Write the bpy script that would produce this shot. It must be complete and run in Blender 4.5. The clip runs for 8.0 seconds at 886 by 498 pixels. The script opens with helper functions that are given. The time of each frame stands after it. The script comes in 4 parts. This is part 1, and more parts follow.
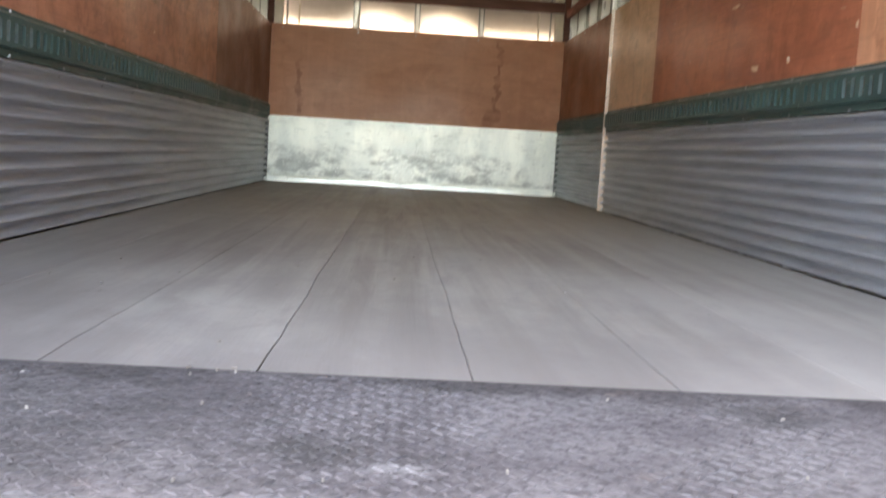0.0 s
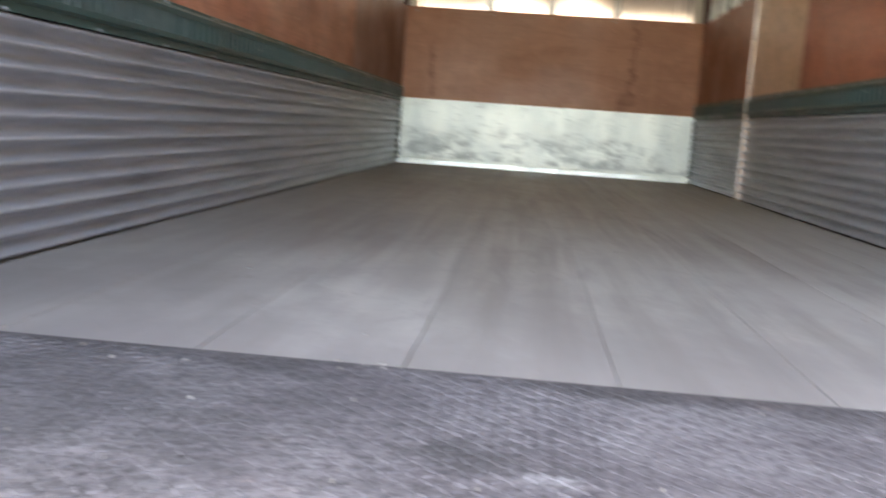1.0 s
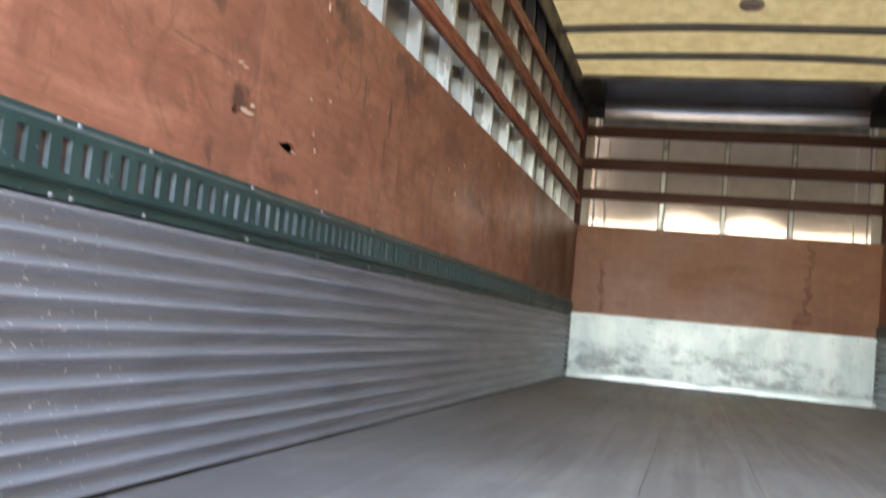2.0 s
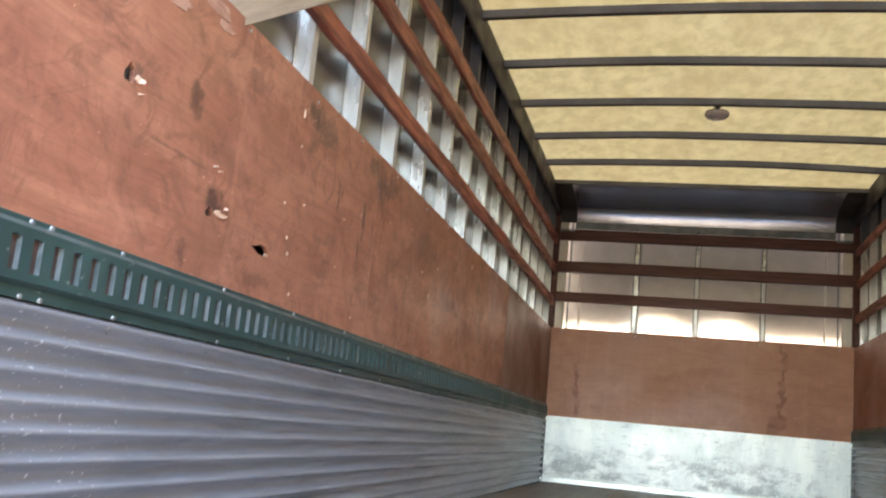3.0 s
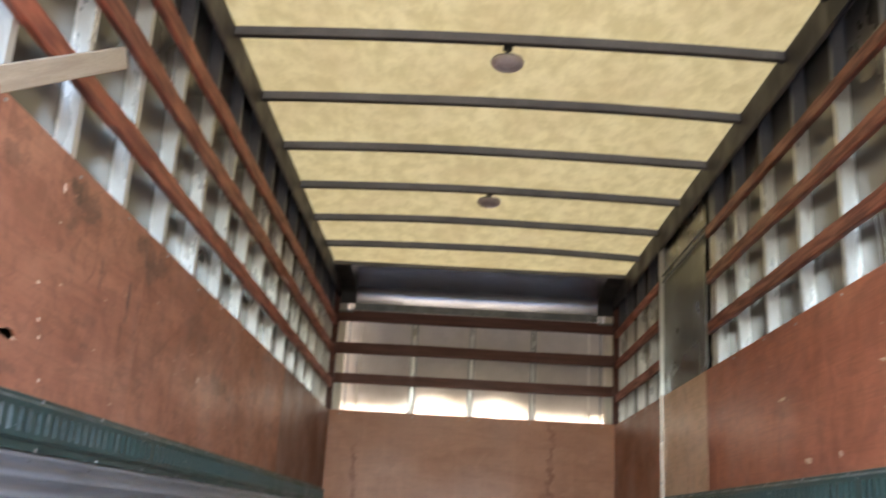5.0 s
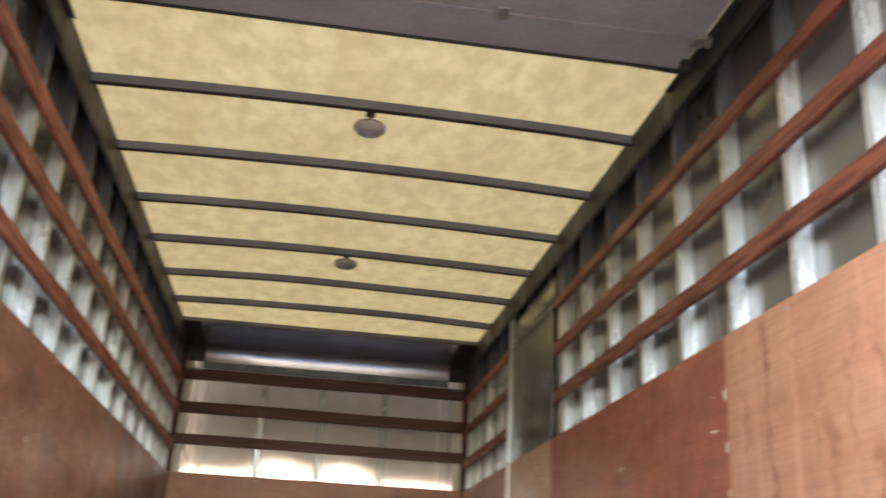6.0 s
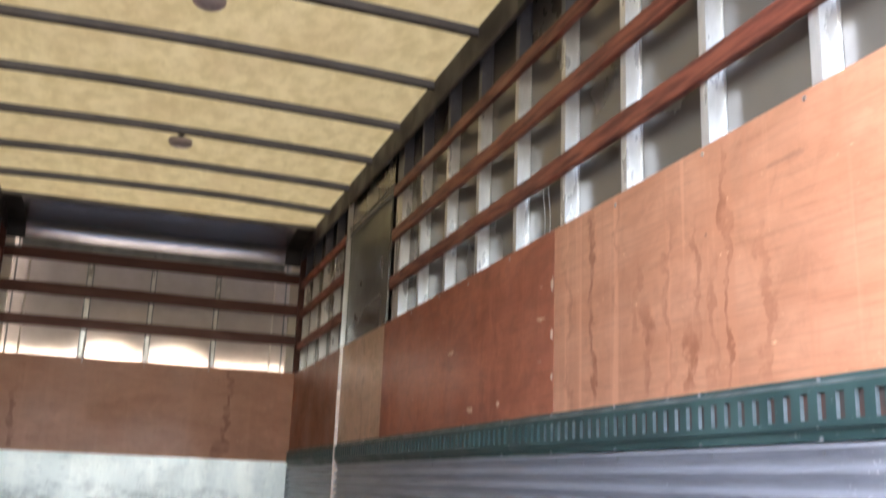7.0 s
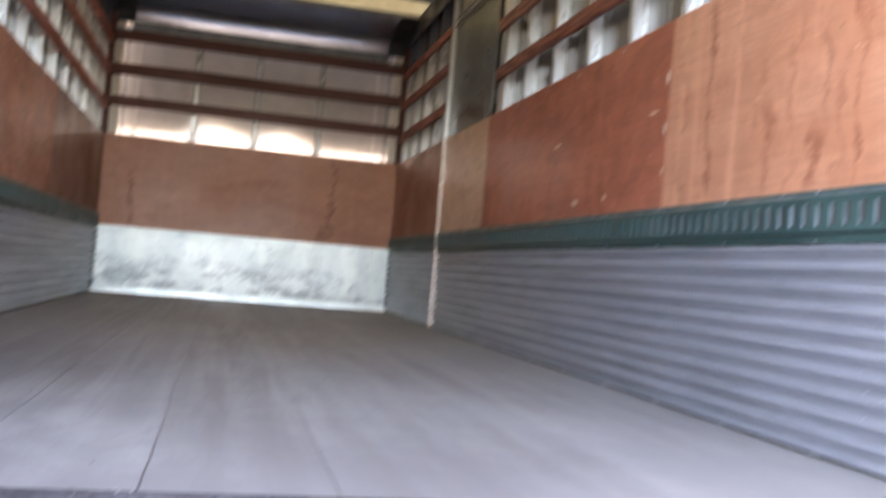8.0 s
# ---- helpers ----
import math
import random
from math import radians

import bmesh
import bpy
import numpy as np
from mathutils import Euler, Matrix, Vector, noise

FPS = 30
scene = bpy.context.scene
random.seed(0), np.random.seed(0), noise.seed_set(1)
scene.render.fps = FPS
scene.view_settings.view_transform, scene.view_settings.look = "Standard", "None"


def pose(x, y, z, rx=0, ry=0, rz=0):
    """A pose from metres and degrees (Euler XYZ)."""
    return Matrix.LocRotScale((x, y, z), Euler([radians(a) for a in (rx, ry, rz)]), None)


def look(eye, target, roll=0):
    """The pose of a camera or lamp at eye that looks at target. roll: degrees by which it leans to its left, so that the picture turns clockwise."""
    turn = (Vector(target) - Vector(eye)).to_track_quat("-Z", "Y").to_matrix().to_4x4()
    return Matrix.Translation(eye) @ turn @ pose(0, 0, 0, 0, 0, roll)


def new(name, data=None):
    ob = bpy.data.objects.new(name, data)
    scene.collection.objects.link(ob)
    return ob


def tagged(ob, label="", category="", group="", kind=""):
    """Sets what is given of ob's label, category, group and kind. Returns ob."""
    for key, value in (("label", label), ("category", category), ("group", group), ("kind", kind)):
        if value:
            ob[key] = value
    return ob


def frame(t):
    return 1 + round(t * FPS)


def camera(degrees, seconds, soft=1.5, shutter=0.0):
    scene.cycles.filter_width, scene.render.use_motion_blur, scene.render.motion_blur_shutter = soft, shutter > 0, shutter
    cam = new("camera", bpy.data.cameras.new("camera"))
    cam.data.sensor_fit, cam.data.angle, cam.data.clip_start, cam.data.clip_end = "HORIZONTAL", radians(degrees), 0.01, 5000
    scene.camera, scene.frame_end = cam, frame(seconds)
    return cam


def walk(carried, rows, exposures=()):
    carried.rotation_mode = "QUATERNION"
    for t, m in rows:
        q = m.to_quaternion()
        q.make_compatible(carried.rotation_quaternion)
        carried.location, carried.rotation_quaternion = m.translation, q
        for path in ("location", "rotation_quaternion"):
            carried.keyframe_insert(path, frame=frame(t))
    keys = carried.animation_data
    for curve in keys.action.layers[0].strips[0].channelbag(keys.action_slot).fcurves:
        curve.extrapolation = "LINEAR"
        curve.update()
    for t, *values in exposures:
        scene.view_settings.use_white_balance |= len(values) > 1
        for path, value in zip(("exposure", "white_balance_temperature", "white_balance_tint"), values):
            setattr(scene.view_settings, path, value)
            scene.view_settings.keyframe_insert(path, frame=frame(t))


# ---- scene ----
cam = camera(49.86, 8.0, soft=1.6, shutter=0.75)
PATH = [
    (0.0, pose(-0.111, -1.297, 0.315, 84.19, -3.41, -2.63)),
    (0.5, pose(-0.115, -1.286, 0.321, 82.07, -2.48, -0.96)),
    (1.0, pose(-0.147, -1.288, 0.341, 82.49, -4.04, 4.96)),
    (1.2, pose(-0.158, -1.331, 0.341, 85.70, -4.43, 7.61)),
    (1.5, pose(-0.174, -1.414, 0.352, 88.92, -4.66, 11.02)),
    (2.0, pose(-0.196, -1.421, 0.366, 94.24, -5.35, 14.59)),
    (2.2, pose(-0.197, -1.442, 0.363, 95.75, -5.43, 14.73)),
    (3.3, pose(-0.177, -1.428, 0.371, 101.12, -5.13, 12.31)),
    (3.5, pose(-0.178, -1.424, 0.382, 100.95, -4.98, 11.77)),
    (4.0, pose(-0.163, -1.420, 0.371, 102.50, -3.90, 9.02)),
    (4.5, pose(-0.158, -1.424, 0.370, 103.77, -3.39, 4.66)),
    (4.7, pose(-0.161, -1.436, 0.377, 104.69, -3.24, 2.73)),
    (5.8, pose(-0.130, -1.416, 0.382, 109.93, -2.97, -6.38)),
    (6.0, pose(-0.145, -1.448, 0.384, 110.42, -2.89, -8.68)),
    (6.5, pose(-0.147, -1.454, 0.386, 108.16, -3.03, -14.96)),
    (7.0, pose(-0.155, -1.456, 0.384, 104.00, -2.11, -18.59)),
    (7.5, pose(-0.187, -1.474, 0.356, 98.26, -4.24, -17.52)),
    (8.0, pose(-0.200, -1.454, 0.350, 91.58, -4.74, -13.15)),
]
walk(cam, PATH, exposures=[
    (0.0, 5.05, 9200, 12), (1.0, 4.98, 8900, 12), (1.5, 4.97, 8650, 11), (2.0, 5.11, 8300, 9), (3.5, 5.35, 8000, 10),
    (4.5, 5.33, 7800, 10), (6.0, 5.19, 8000, 11), (7.0, 5.10, 7900, 16), (7.5, 5.05, 7900, 18), (8.0, 5.15, 7700, 18)])

# ---------------------------------------------------------------- light
SUN_ELEVATION, SUN_AZIMUTH = 50.0, -45.0      # the sun stands ahead of the truck, to its left
world = bpy.data.worlds.new("sky")
scene.world = world
world.use_nodes = True
wn = world.node_tree
sky = wn.nodes.new("ShaderNodeTexSky")
sky.sky_type = "NISHITA"
sky.sun_disc = False
sky.sun_elevation = radians(SUN_ELEVATION)
sky.sun_rotation = radians(SUN_AZIMUTH)
sky.dust_density = 4.0
sky.ozone_density = 0.6
wn.links.new(sky.outputs[0], wn.nodes["Background"].inputs[0])
wn.nodes["Background"].inputs[1].default_value = 0.15

sun = new("sun", bpy.data.lights.new("sun", "SUN"))
sun.data.energy = 1.5
sun.data.angle = radians(0.5)
sun.data.color = (1.0, 0.95, 0.86)
_e, _a = radians(SUN_ELEVATION), radians(SUN_AZIMUTH)
sun.matrix_world = look((30 * math.sin(_a) * math.cos(_e), 30 * math.cos(_a) * math.cos(_e), 30 * math.sin(_e)), (0, 0, 0))

# ---------------------------------------------------------------- plan, metres
W = 1.18                  # half width between the plywood faces
L = 6.515                  # floor length to the front wall
Y0 = -0.45                # rear end of the side walls
SKIN = 1.252              # inner face of the outer skin
POST_FACE = 1.202
Z_SCUFF, Z_TRACK, Z_PLY = 0.500, 0.632, 1.251
Z_KICK, Z_FPLY = 0.532, 1.260
BOWS = [2.200 + 0.630 * i for i in range(6)]
BOW_Z = 2.327
CEIL_FRONT = 5.928
DOOR_END = 1.513
SIDE_POSTS = {-1: [0.0955 + 0.4203 * i for i in range(0, 16)],
              1: [0.120 + 0.4262 * i for i in range(0, 8)] + [5.205, 5.630, 6.055, 6.42]}
SLATS = {-1: [(1.441, 1.514), (1.716, 1.796), (1.964, 2.044)],
         1: [(1.440, 1.509), (1.713, 1.782), (1.977, 2.038)]}


# ---------------------------------------------------------------- materials
def tree(name):
    m = bpy.data.materials.new(name)
    m.use_nodes = True
    t = m.node_tree
    return m, t, t.nodes["Principled BSDF"]


def add(t, kind, **values):
    n = t.nodes.new(kind)
    for key, value in values.items():
        if key in n.inputs:
            n.inputs[key].default_value = value
    return n


def coords(t, scale=(1, 1, 1), random_shift=True):
    """Object coordinates in metres, scaled, with a shift of its own for each object."""
    tc = t.nodes.new("ShaderNodeTexCoord")
    mp = t.nodes.new("ShaderNodeMapping")
    mp.inputs["Scale"].default_value = scale
    t.links.new(tc.outputs["Object"], mp.inputs["Vector"])
    if random_shift:
        oi = t.nodes.new("ShaderNodeObjectInfo")
        ml = t.nodes.new("ShaderNodeVectorMath")
        ml.operation = "MULTIPLY"
        ml.inputs[1].default_value = (13.0, 29.0, 7.0)
        t.links.new(oi.outputs["Random"], ml.inputs[0])
        t.links.new(ml.outputs[0], mp.inputs["Location"])
    return mp.outputs[0]


def noise_of(t, vec, scale, detail=4.0, rough=0.55, distort=0.0):
    n = add(t, "ShaderNodeTexNoise", Scale=scale, Detail=detail, Roughness=rough, Distortion=distort)
    t.links.new(vec, n.inputs["Vector"])
    return n.outputs[0]


def ramp(t, fac, lo, hi, out_lo=0.0, out_hi=1.0):
    n = t.nodes.new("ShaderNodeMapRange")
    n.interpolation_type = "SMOOTHSTEP"
    for key, value in zip(("From Min", "From Max", "To Min", "To Max"), (lo, hi, out_lo, out_hi)):
        n.inputs[key].default_value = value
    t.links.new(fac, n.inputs["Value"])
    return n.outputs[0]


def mathf(t, op, a, b):
    n = t.nodes.new("ShaderNodeMath")
    n.operation = op
    for i, v in enumerate((a, b)):
        if isinstance(v, (int, float)):
            n.inputs[i].default_value = v
        else:
            t.links.new(v, n.inputs[i])
    return n.outputs[0]


def mix(t, fac, a, b, mode="MIX"):
    n = t.nodes.new("ShaderNodeMix")
    n.data_type = "RGBA"
    n.blend_type = mode
    for i, v in ((0, fac), (6, a), (7, b)):
        if isinstance(v, (int, float)):
            n.inputs[i].default_value = v
        elif isinstance(v, tuple):
            n.inputs[i].default_value = (*v, 1)
        else:
            t.links.new(v, n.inputs[i])
    return n.outputs[2]


def bump(t, bsdf, height, strength, distance):
    n = add(t, "ShaderNodeBump", Strength=strength, Distance=distance)
    t.links.new(height, n.inputs["Height"])
    t.links.new(n.outputs[0], bsdf.inputs["Normal"])


def vary(t, col, amount):
    """Brightness that differs a little from object to object."""
    oi = t.nodes.new("ShaderNodeObjectInfo")
    f = ramp(t, oi.outputs["Random"], 0, 1, 1 - amount, 1 + amount)
    n = t.nodes.new("ShaderNodeHueSaturation")
    t.links.new(f, n.inputs["Value"])
    t.links.new(col, n.inputs["Color"])
    return n.outputs[0]


def plain(name, a, b, scale=8.0, rough=0.5, metal=0.0, grain=60.0, relief=0.15, rough_var=0.12, stretch=(1, 1, 1), change=0.0, fleck=0.35):
    """Two tones, grain and fine relief."""
    m, t, s = tree(name)
    vec = coords(t, stretch)
    big = noise_of(t, vec, scale, 5)
    fine = noise_of(t, vec, grain, 3)
    col = mix(t, ramp(t, big, 0.35, 0.65), a, b)
    col = mix(t, ramp(t, fine, 0.3, 0.7, 0.0, fleck), col, tuple(0.6 * v for v in a))
    if change:
        col = vary(t, col, change)
    t.links.new(col, s.inputs["Base Color"])
    t.links.new(ramp(t, big, 0.3, 0.7, rough - rough_var, rough + rough_var), s.inputs["Roughness"])
    s.inputs["Metallic"].default_value = metal
    bump(t, s, fine, relief, 0.002)
    return m


def plywood(name, light, dark, axis=1, smudge=0.5, drips=(), drip_amount=0.0, rough=0.42, spots=(), upright=False, mottle=0.55):
    """Stained plywood: figure along the sheet, smudges, drips and pale scratches. axis 1: the sheet runs in y; 0: in x."""
    m, t, s = tree(name)
    run = (1.0, 3.2, 0.7) if upright else (1.0, 0.8, 2.6) if axis == 1 else (0.8, 1.0, 2.6)
    vec = coords(t, run)
    plainvec = coords(t, (1, 1, 1))
    figure = noise_of(t, vec, 2.6, 6, 0.6, 1.2)
    grain = noise_of(t, coords(t, (6, 1.6, 46) if axis == 1 else (1.6, 6, 46)), 2.0, 5, 0.7, 0.6)
    blot = noise_of(t, plainvec, 1.7, 5, 0.6)
    col = mix(t, ramp(t, figure, 0.3, 0.7), light, dark)
    col = mix(t, ramp(t, grain, 0.44, 0.70, 0.0, 0.38 if axis == 1 else 0.16), col, tuple(0.55 * v for v in dark))
    col = mix(t, ramp(t, blot, 0.5, 0.72, 0.0, 0.55), col, tuple(0.75 * v for v in dark))
    # reddish and pale blotches, and thin dark rubs slanting over the sheet
    mid = noise_of(t, plainvec, 9.0, 7, 0.72, 1.2)
    col = mix(t, ramp(t, mid, 0.47, 0.66, 0.0, mottle), col, tuple(0.62 * v for v in dark))
    pale = noise_of(t, plainvec, 4.3, 5, 0.62, 0.7)
    col = mix(t, ramp(t, pale, 0.54, 0.72, 0.0, 0.35), col, tuple(min(1, 1.22 * v + 0.02) for v in light))
    for turn, freq in ((28, 1.0), (-52, 1.3)):
        tcr = t.nodes.new("ShaderNodeTexCoord")
        mpr = t.nodes.new("ShaderNodeMapping")
        mpr.vector_type = "TEXTURE"
        mpr.inputs["Rotation"].default_value = (radians(turn), 0, 0) if axis == 1 else (0, radians(turn), 0)
        mpr.inputs["Scale"].default_value = (0.5, 0.6 / freq, 0.03 / freq) if axis == 1 else (0.6 / freq, 0.5, 0.03 / freq)
        t.links.new(tcr.outputs["Object"], mpr.inputs["Vector"])
        rubs = noise_of(t, mpr.outputs[0], 1.0, 3, 0.6, 0.4)
        col = mix(t, ramp(t, rubs, 0.62, 0.70, 0.0, 0.26 * min(1, smudge * 1.4)), col, tuple(0.4 * v for v in dark))
    # thin wandering scores
    for k, (turn, stretch) in enumerate(((32, 4.0), (-40, 3.4))):
        tcs = t.nodes.new("ShaderNodeTexCoord")
        mps = t.nodes.new("ShaderNodeMapping")
        mps.vector_type = "TEXTURE"
        mps.inputs["Location"].default_value = (3.7 * k, 1.3 * k, 2.9 * k)
        mps.inputs["Rotation"].default_value = (radians(turn), 0, 0) if axis == 1 else (0, radians(turn), 0)
        mps.inputs["Scale"].default_value = (1, stretch, 1) if axis == 1 else (stretch, 1, 1)
        t.links.new(tcs.outputs["Object"], mps.inputs["Vector"])
        line = noise_of(t, mps.outputs[0], 9.0, 2, 0.5, 0.25)
        gap = mathf(t, "ABSOLUTE", mathf(t, "SUBTRACT", line, 0.52), 0.0)
        where_ = ramp(t, noise_of(t, coords(t, (1, 1, 1)), 3.1 + k, 3, 0.5), 0.53, 0.68, 0.0, min(0.2, 0.3 * smudge))
        col = mix(t, mathf(t, "MULTIPLY", ramp(t, gap, 0.002, 0.026, 1.0, 0.0), where_), col, (0.30 * dark[0], 0.28 * dark[1], 0.3 * dark[2]))
    # brown smears drawn out along the sheet
    smear = noise_of(t, coords(t, (1, 1.3, 5.5) if axis == 1 else (1.3, 1, 5.5)), 2.6, 6, 0.66, 1.6)
    col = mix(t, ramp(t, smear, 0.50, 0.68, 0.0, 0.50 * mottle), col, (0.62 * dark[0], 0.72 * dark[1], 0.64 * dark[2]))
    # dark greasy smudges
    dirt = noise_of(t, coords(t, (1, 1.0, 1.6)), 3.4, 6, 0.68, 0.4)
    col = mix(t, ramp(t, dirt, 0.56, 0.74, 0.0, smudge), col, (0.05, 0.03, 0.025))
    # run marks of water, hanging down
    if drip_amount:
        sx = (1, 7, 0.35) if axis == 1 else (7, 1, 0.35)
        run_marks = noise_of(t, coords(t, sx), 2.0, 5, 0.62, 0.5)
        col = mix(t, ramp(t, run_marks, 0.5, 0.64, 0.0, drip_amount), col, dark)
        washed = noise_of(t, coords(t, (1, 9, 0.25) if axis == 1 else (9, 1, 0.25)), 1.7, 4, 0.6, 0.3)
        col = mix(t, ramp(t, washed, 0.54, 0.68, 0.0, 0.8 * drip_amount), col, tuple(min(1, 1.16 * v + 0.02) for v in light))
    if drips:
        tc = t.nodes.new("ShaderNodeTexCoord")
        sp = t.nodes.new("ShaderNodeSeparateXYZ")
        t.links.new(tc.outputs["Object"], sp.inputs[0])
        along = sp.outputs[axis]
        wob = noise_of(t, coords(t, (1, 1, 1), False), 6.0, 4, 0.6)
        wide = noise_of(t, coords(t, (1, 3, 3), False), 5.0, 2, 0.5)
        for at, width, z0, z1, amount in drips:
            d = mathf(t, "ABSOLUTE", mathf(t, "SUBTRACT", mathf(t, "ADD", along, ramp(t, wob, 0.3, 0.7, -0.035, 0.035)), at), 0.0)
            body = ramp(t, d, width * 0.35, width, 1.0, 0.0)
            body = mathf(t, "MULTIPLY", body, ramp(t, wide, 0.35, 0.6, 0.35, 1.0))
            body = mathf(t, "MULTIPLY", body, ramp(t, sp.outputs[2], z0 - 0.04, z0 + 0.04))
            body = mathf(t, "MULTIPLY", body, ramp(t, sp.outputs[2], z1 - 0.06, z1 + 0.06, 1.0, 0.0))
            col = mix(t, mathf(t, "MULTIPLY", body, amount), col, (0.55 * dark[0], 0.42 * dark[1], 0.36 * dark[2]))
    if spots:
        tc2 = t.nodes.new("ShaderNodeTexCoord")
        sp2 = t.nodes.new("ShaderNodeSeparateXYZ")
        t.links.new(tc2.outputs["Object"], sp2.inputs[0])
        ragged = ramp(t, noise_of(t, coords(t, (1, 1, 1), False), 14.0, 6, 0.7), 0.25, 0.75, -0.9, 0.9)
        for at, z, wide, high, amount in spots:
            du = mathf(t, "DIVIDE", mathf(t, "SUBTRACT", sp2.outputs[axis], at), wide)
            dv = mathf(t, "DIVIDE", mathf(t, "SUBTRACT", sp2.outputs[2], z), high)
            d2 = mathf(t, "ADD", mathf(t, "ADD", mathf(t, "MULTIPLY", du, du), mathf(t, "MULTIPLY", dv, dv)), ragged)
            col = mix(t, ramp(t, d2, 0.0, 1.0, amount, 0.0), col, (0.045, 0.030, 0.028))
    # pale scuffs and scratches
    sc = noise_of(t, coords(t, (3, 5, 16) if axis == 1 else (5, 3, 16)), 3.0, 3, 0.55, 2.2)
    col = mix(t, ramp(t, sc, 0.70, 0.76, 0.0, 0.55), col, tuple(min(1, 1.9 * v + 0.05) for v in light))
    t.links.new(col, s.inputs["Base Color"])
    t.links.new(ramp(t, blot, 0.3, 0.7, rough - 0.1, rough + 0.15), s.inputs["Roughness"])
    bump(t, s, grain, 0.25, 0.0015)
    return m


def floor_wood():
    """Worn laminated hardwood: narrow lamellas, grey dust, dark scuffs running lengthwise."""
    m, t, s = tree("worn floor wood")
    lam = noise_of(t, coords(t, (15, 0.14, 1)), 1.0, 3, 0.55)
    streak = noise_of(t, coords(t, (8, 0.45, 1)), 1.6, 6, 0.68, 0.5)
    dust = noise_of(t, coords(t, (1, 0.6, 1), False), 1.5, 6, 0.62)
    fine = noise_of(t, coords(t, (80, 4, 1)), 2.0, 4, 0.7)
    col = mix(t, ramp(t, lam, 0.3, 0.7), (0.280, 0.262, 0.245), (0.200, 0.185, 0.172))
    col = mix(t, ramp(t, streak, 0.46, 0.68, 0.0, 0.8), col, (0.135, 0.118, 0.110))
    col = mix(t, ramp(t, dust, 0.42, 0.66, 0.0, 0.65), col, (0.315, 0.300, 0.282))
    spot = noise_of(t, coords(t, (5, 3, 1), False), 2.4, 5, 0.7)
    col = mix(t, ramp(t, spot, 0.62, 0.74, 0.0, 0.6), col, (0.11, 0.093, 0.09))
    col = mix(t, ramp(t, fine, 0.45, 0.8, 0.0, 0.14), col, (0.12, 0.10, 0.095))
    blotch = noise_of(t, coords(t, (1.6, 0.9, 1), False), 5.0, 7, 0.7, 0.8)
    col = mix(t, ramp(t, blotch, 0.48, 0.66, 0.0, 0.45), col, (0.165, 0.150, 0.140))
    # rear ends of the boards: grey grime, darker still to offset the daylight
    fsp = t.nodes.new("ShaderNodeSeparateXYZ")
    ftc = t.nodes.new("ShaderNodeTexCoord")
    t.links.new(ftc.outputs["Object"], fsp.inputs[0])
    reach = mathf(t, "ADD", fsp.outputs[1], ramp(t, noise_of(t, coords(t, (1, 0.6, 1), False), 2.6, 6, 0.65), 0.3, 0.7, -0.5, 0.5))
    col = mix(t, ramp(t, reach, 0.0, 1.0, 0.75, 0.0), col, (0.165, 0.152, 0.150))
    # left side darkened and right side paled: uneven daylight put into the colour
    aside = mathf(t, "ADD", fsp.outputs[0], ramp(t, noise_of(t, coords(t, (1, 0.4, 1), False), 2.1, 6, 0.65), 0.3, 0.7, -0.45, 0.45))
    col = mix(t, ramp(t, aside, -0.9, 0.0, 0.42, 0.0), col, (0.125, 0.112, 0.114))
    col = mix(t, ramp(t, aside, 0.0, 0.8, 0.0, 0.45), col, (0.315, 0.302, 0.288))
    speck = noise_of(t, coords(t, (1, 1, 1), False), 85.0, 2, 0.5)
    col = mix(t, ramp(t, speck, 0.66, 0.74, 0.0, 0.45), col, (0.12, 0.105, 0.10))
    col = vary(t, col, 0.04)
    t.links.new(col, s.inputs["Base Color"])
    t.links.new(ramp(t, dust, 0.3, 0.7, 0.48, 0.66), s.inputs["Roughness"])
    bump(t, s, fine, 0.3, 0.002)
    return m


def scuff_metal():
    """Dull oxidised corrugated aluminium with long faint rub marks, and nicks where loads go in."""
    m, t, s = tree("corrugated aluminium")
    rub = noise_of(t, coords(t, (1, 0.5, 9)), 2.4, 4, 0.55)
    blot = noise_of(t, coords(t, (1, 1.0, 2.5)), 2.4, 5, 0.6)
    nick = noise_of(t, coords(t, (30, 30, 30)), 3.0, 2, 0.5, 0.4)
    col = mix(t, ramp(t, rub, 0.35, 0.68), (0.425, 0.445, 0.490), (0.365, 0.385, 0.425))
    col = mix(t, ramp(t, blot, 0.5, 0.75, 0.0, 0.36), col, (0.190, 0.203, 0.222))
    col = mix(t, ramp(t, nick, 0.75, 0.79, 0.0, 0.9), col, (0.90, 0.90, 0.92))
    ssp = t.nodes.new("ShaderNodeSeparateXYZ")
    stc = t.nodes.new("ShaderNodeTexCoord")
    t.links.new(stc.outputs["Object"], ssp.inputs[0])
    scr = noise_of(t, coords(t, (22, 22, 22)), 3.4, 2, 0.5)
    rear_end = ramp(t, mathf(t, "ADD", ssp.outputs[1], ramp(t, blot, 0.3, 0.7, -0.3, 0.3)), -0.1, 0.5, 1.0, 0.0)
    col = mix(t, mathf(t, "MULTIPLY", ramp(t, scr, 0.66, 0.70, 0.0, 0.85), rear_end), col, (0.92, 0.93, 0.95))
    t.links.new(col, s.inputs["Base Color"])
    s.inputs["Metallic"].default_value = 0.47
    t.links.new(ramp(t, rub, 0.3, 0.7, 0.30, 0.40), s.inputs["Roughness"])
    return m


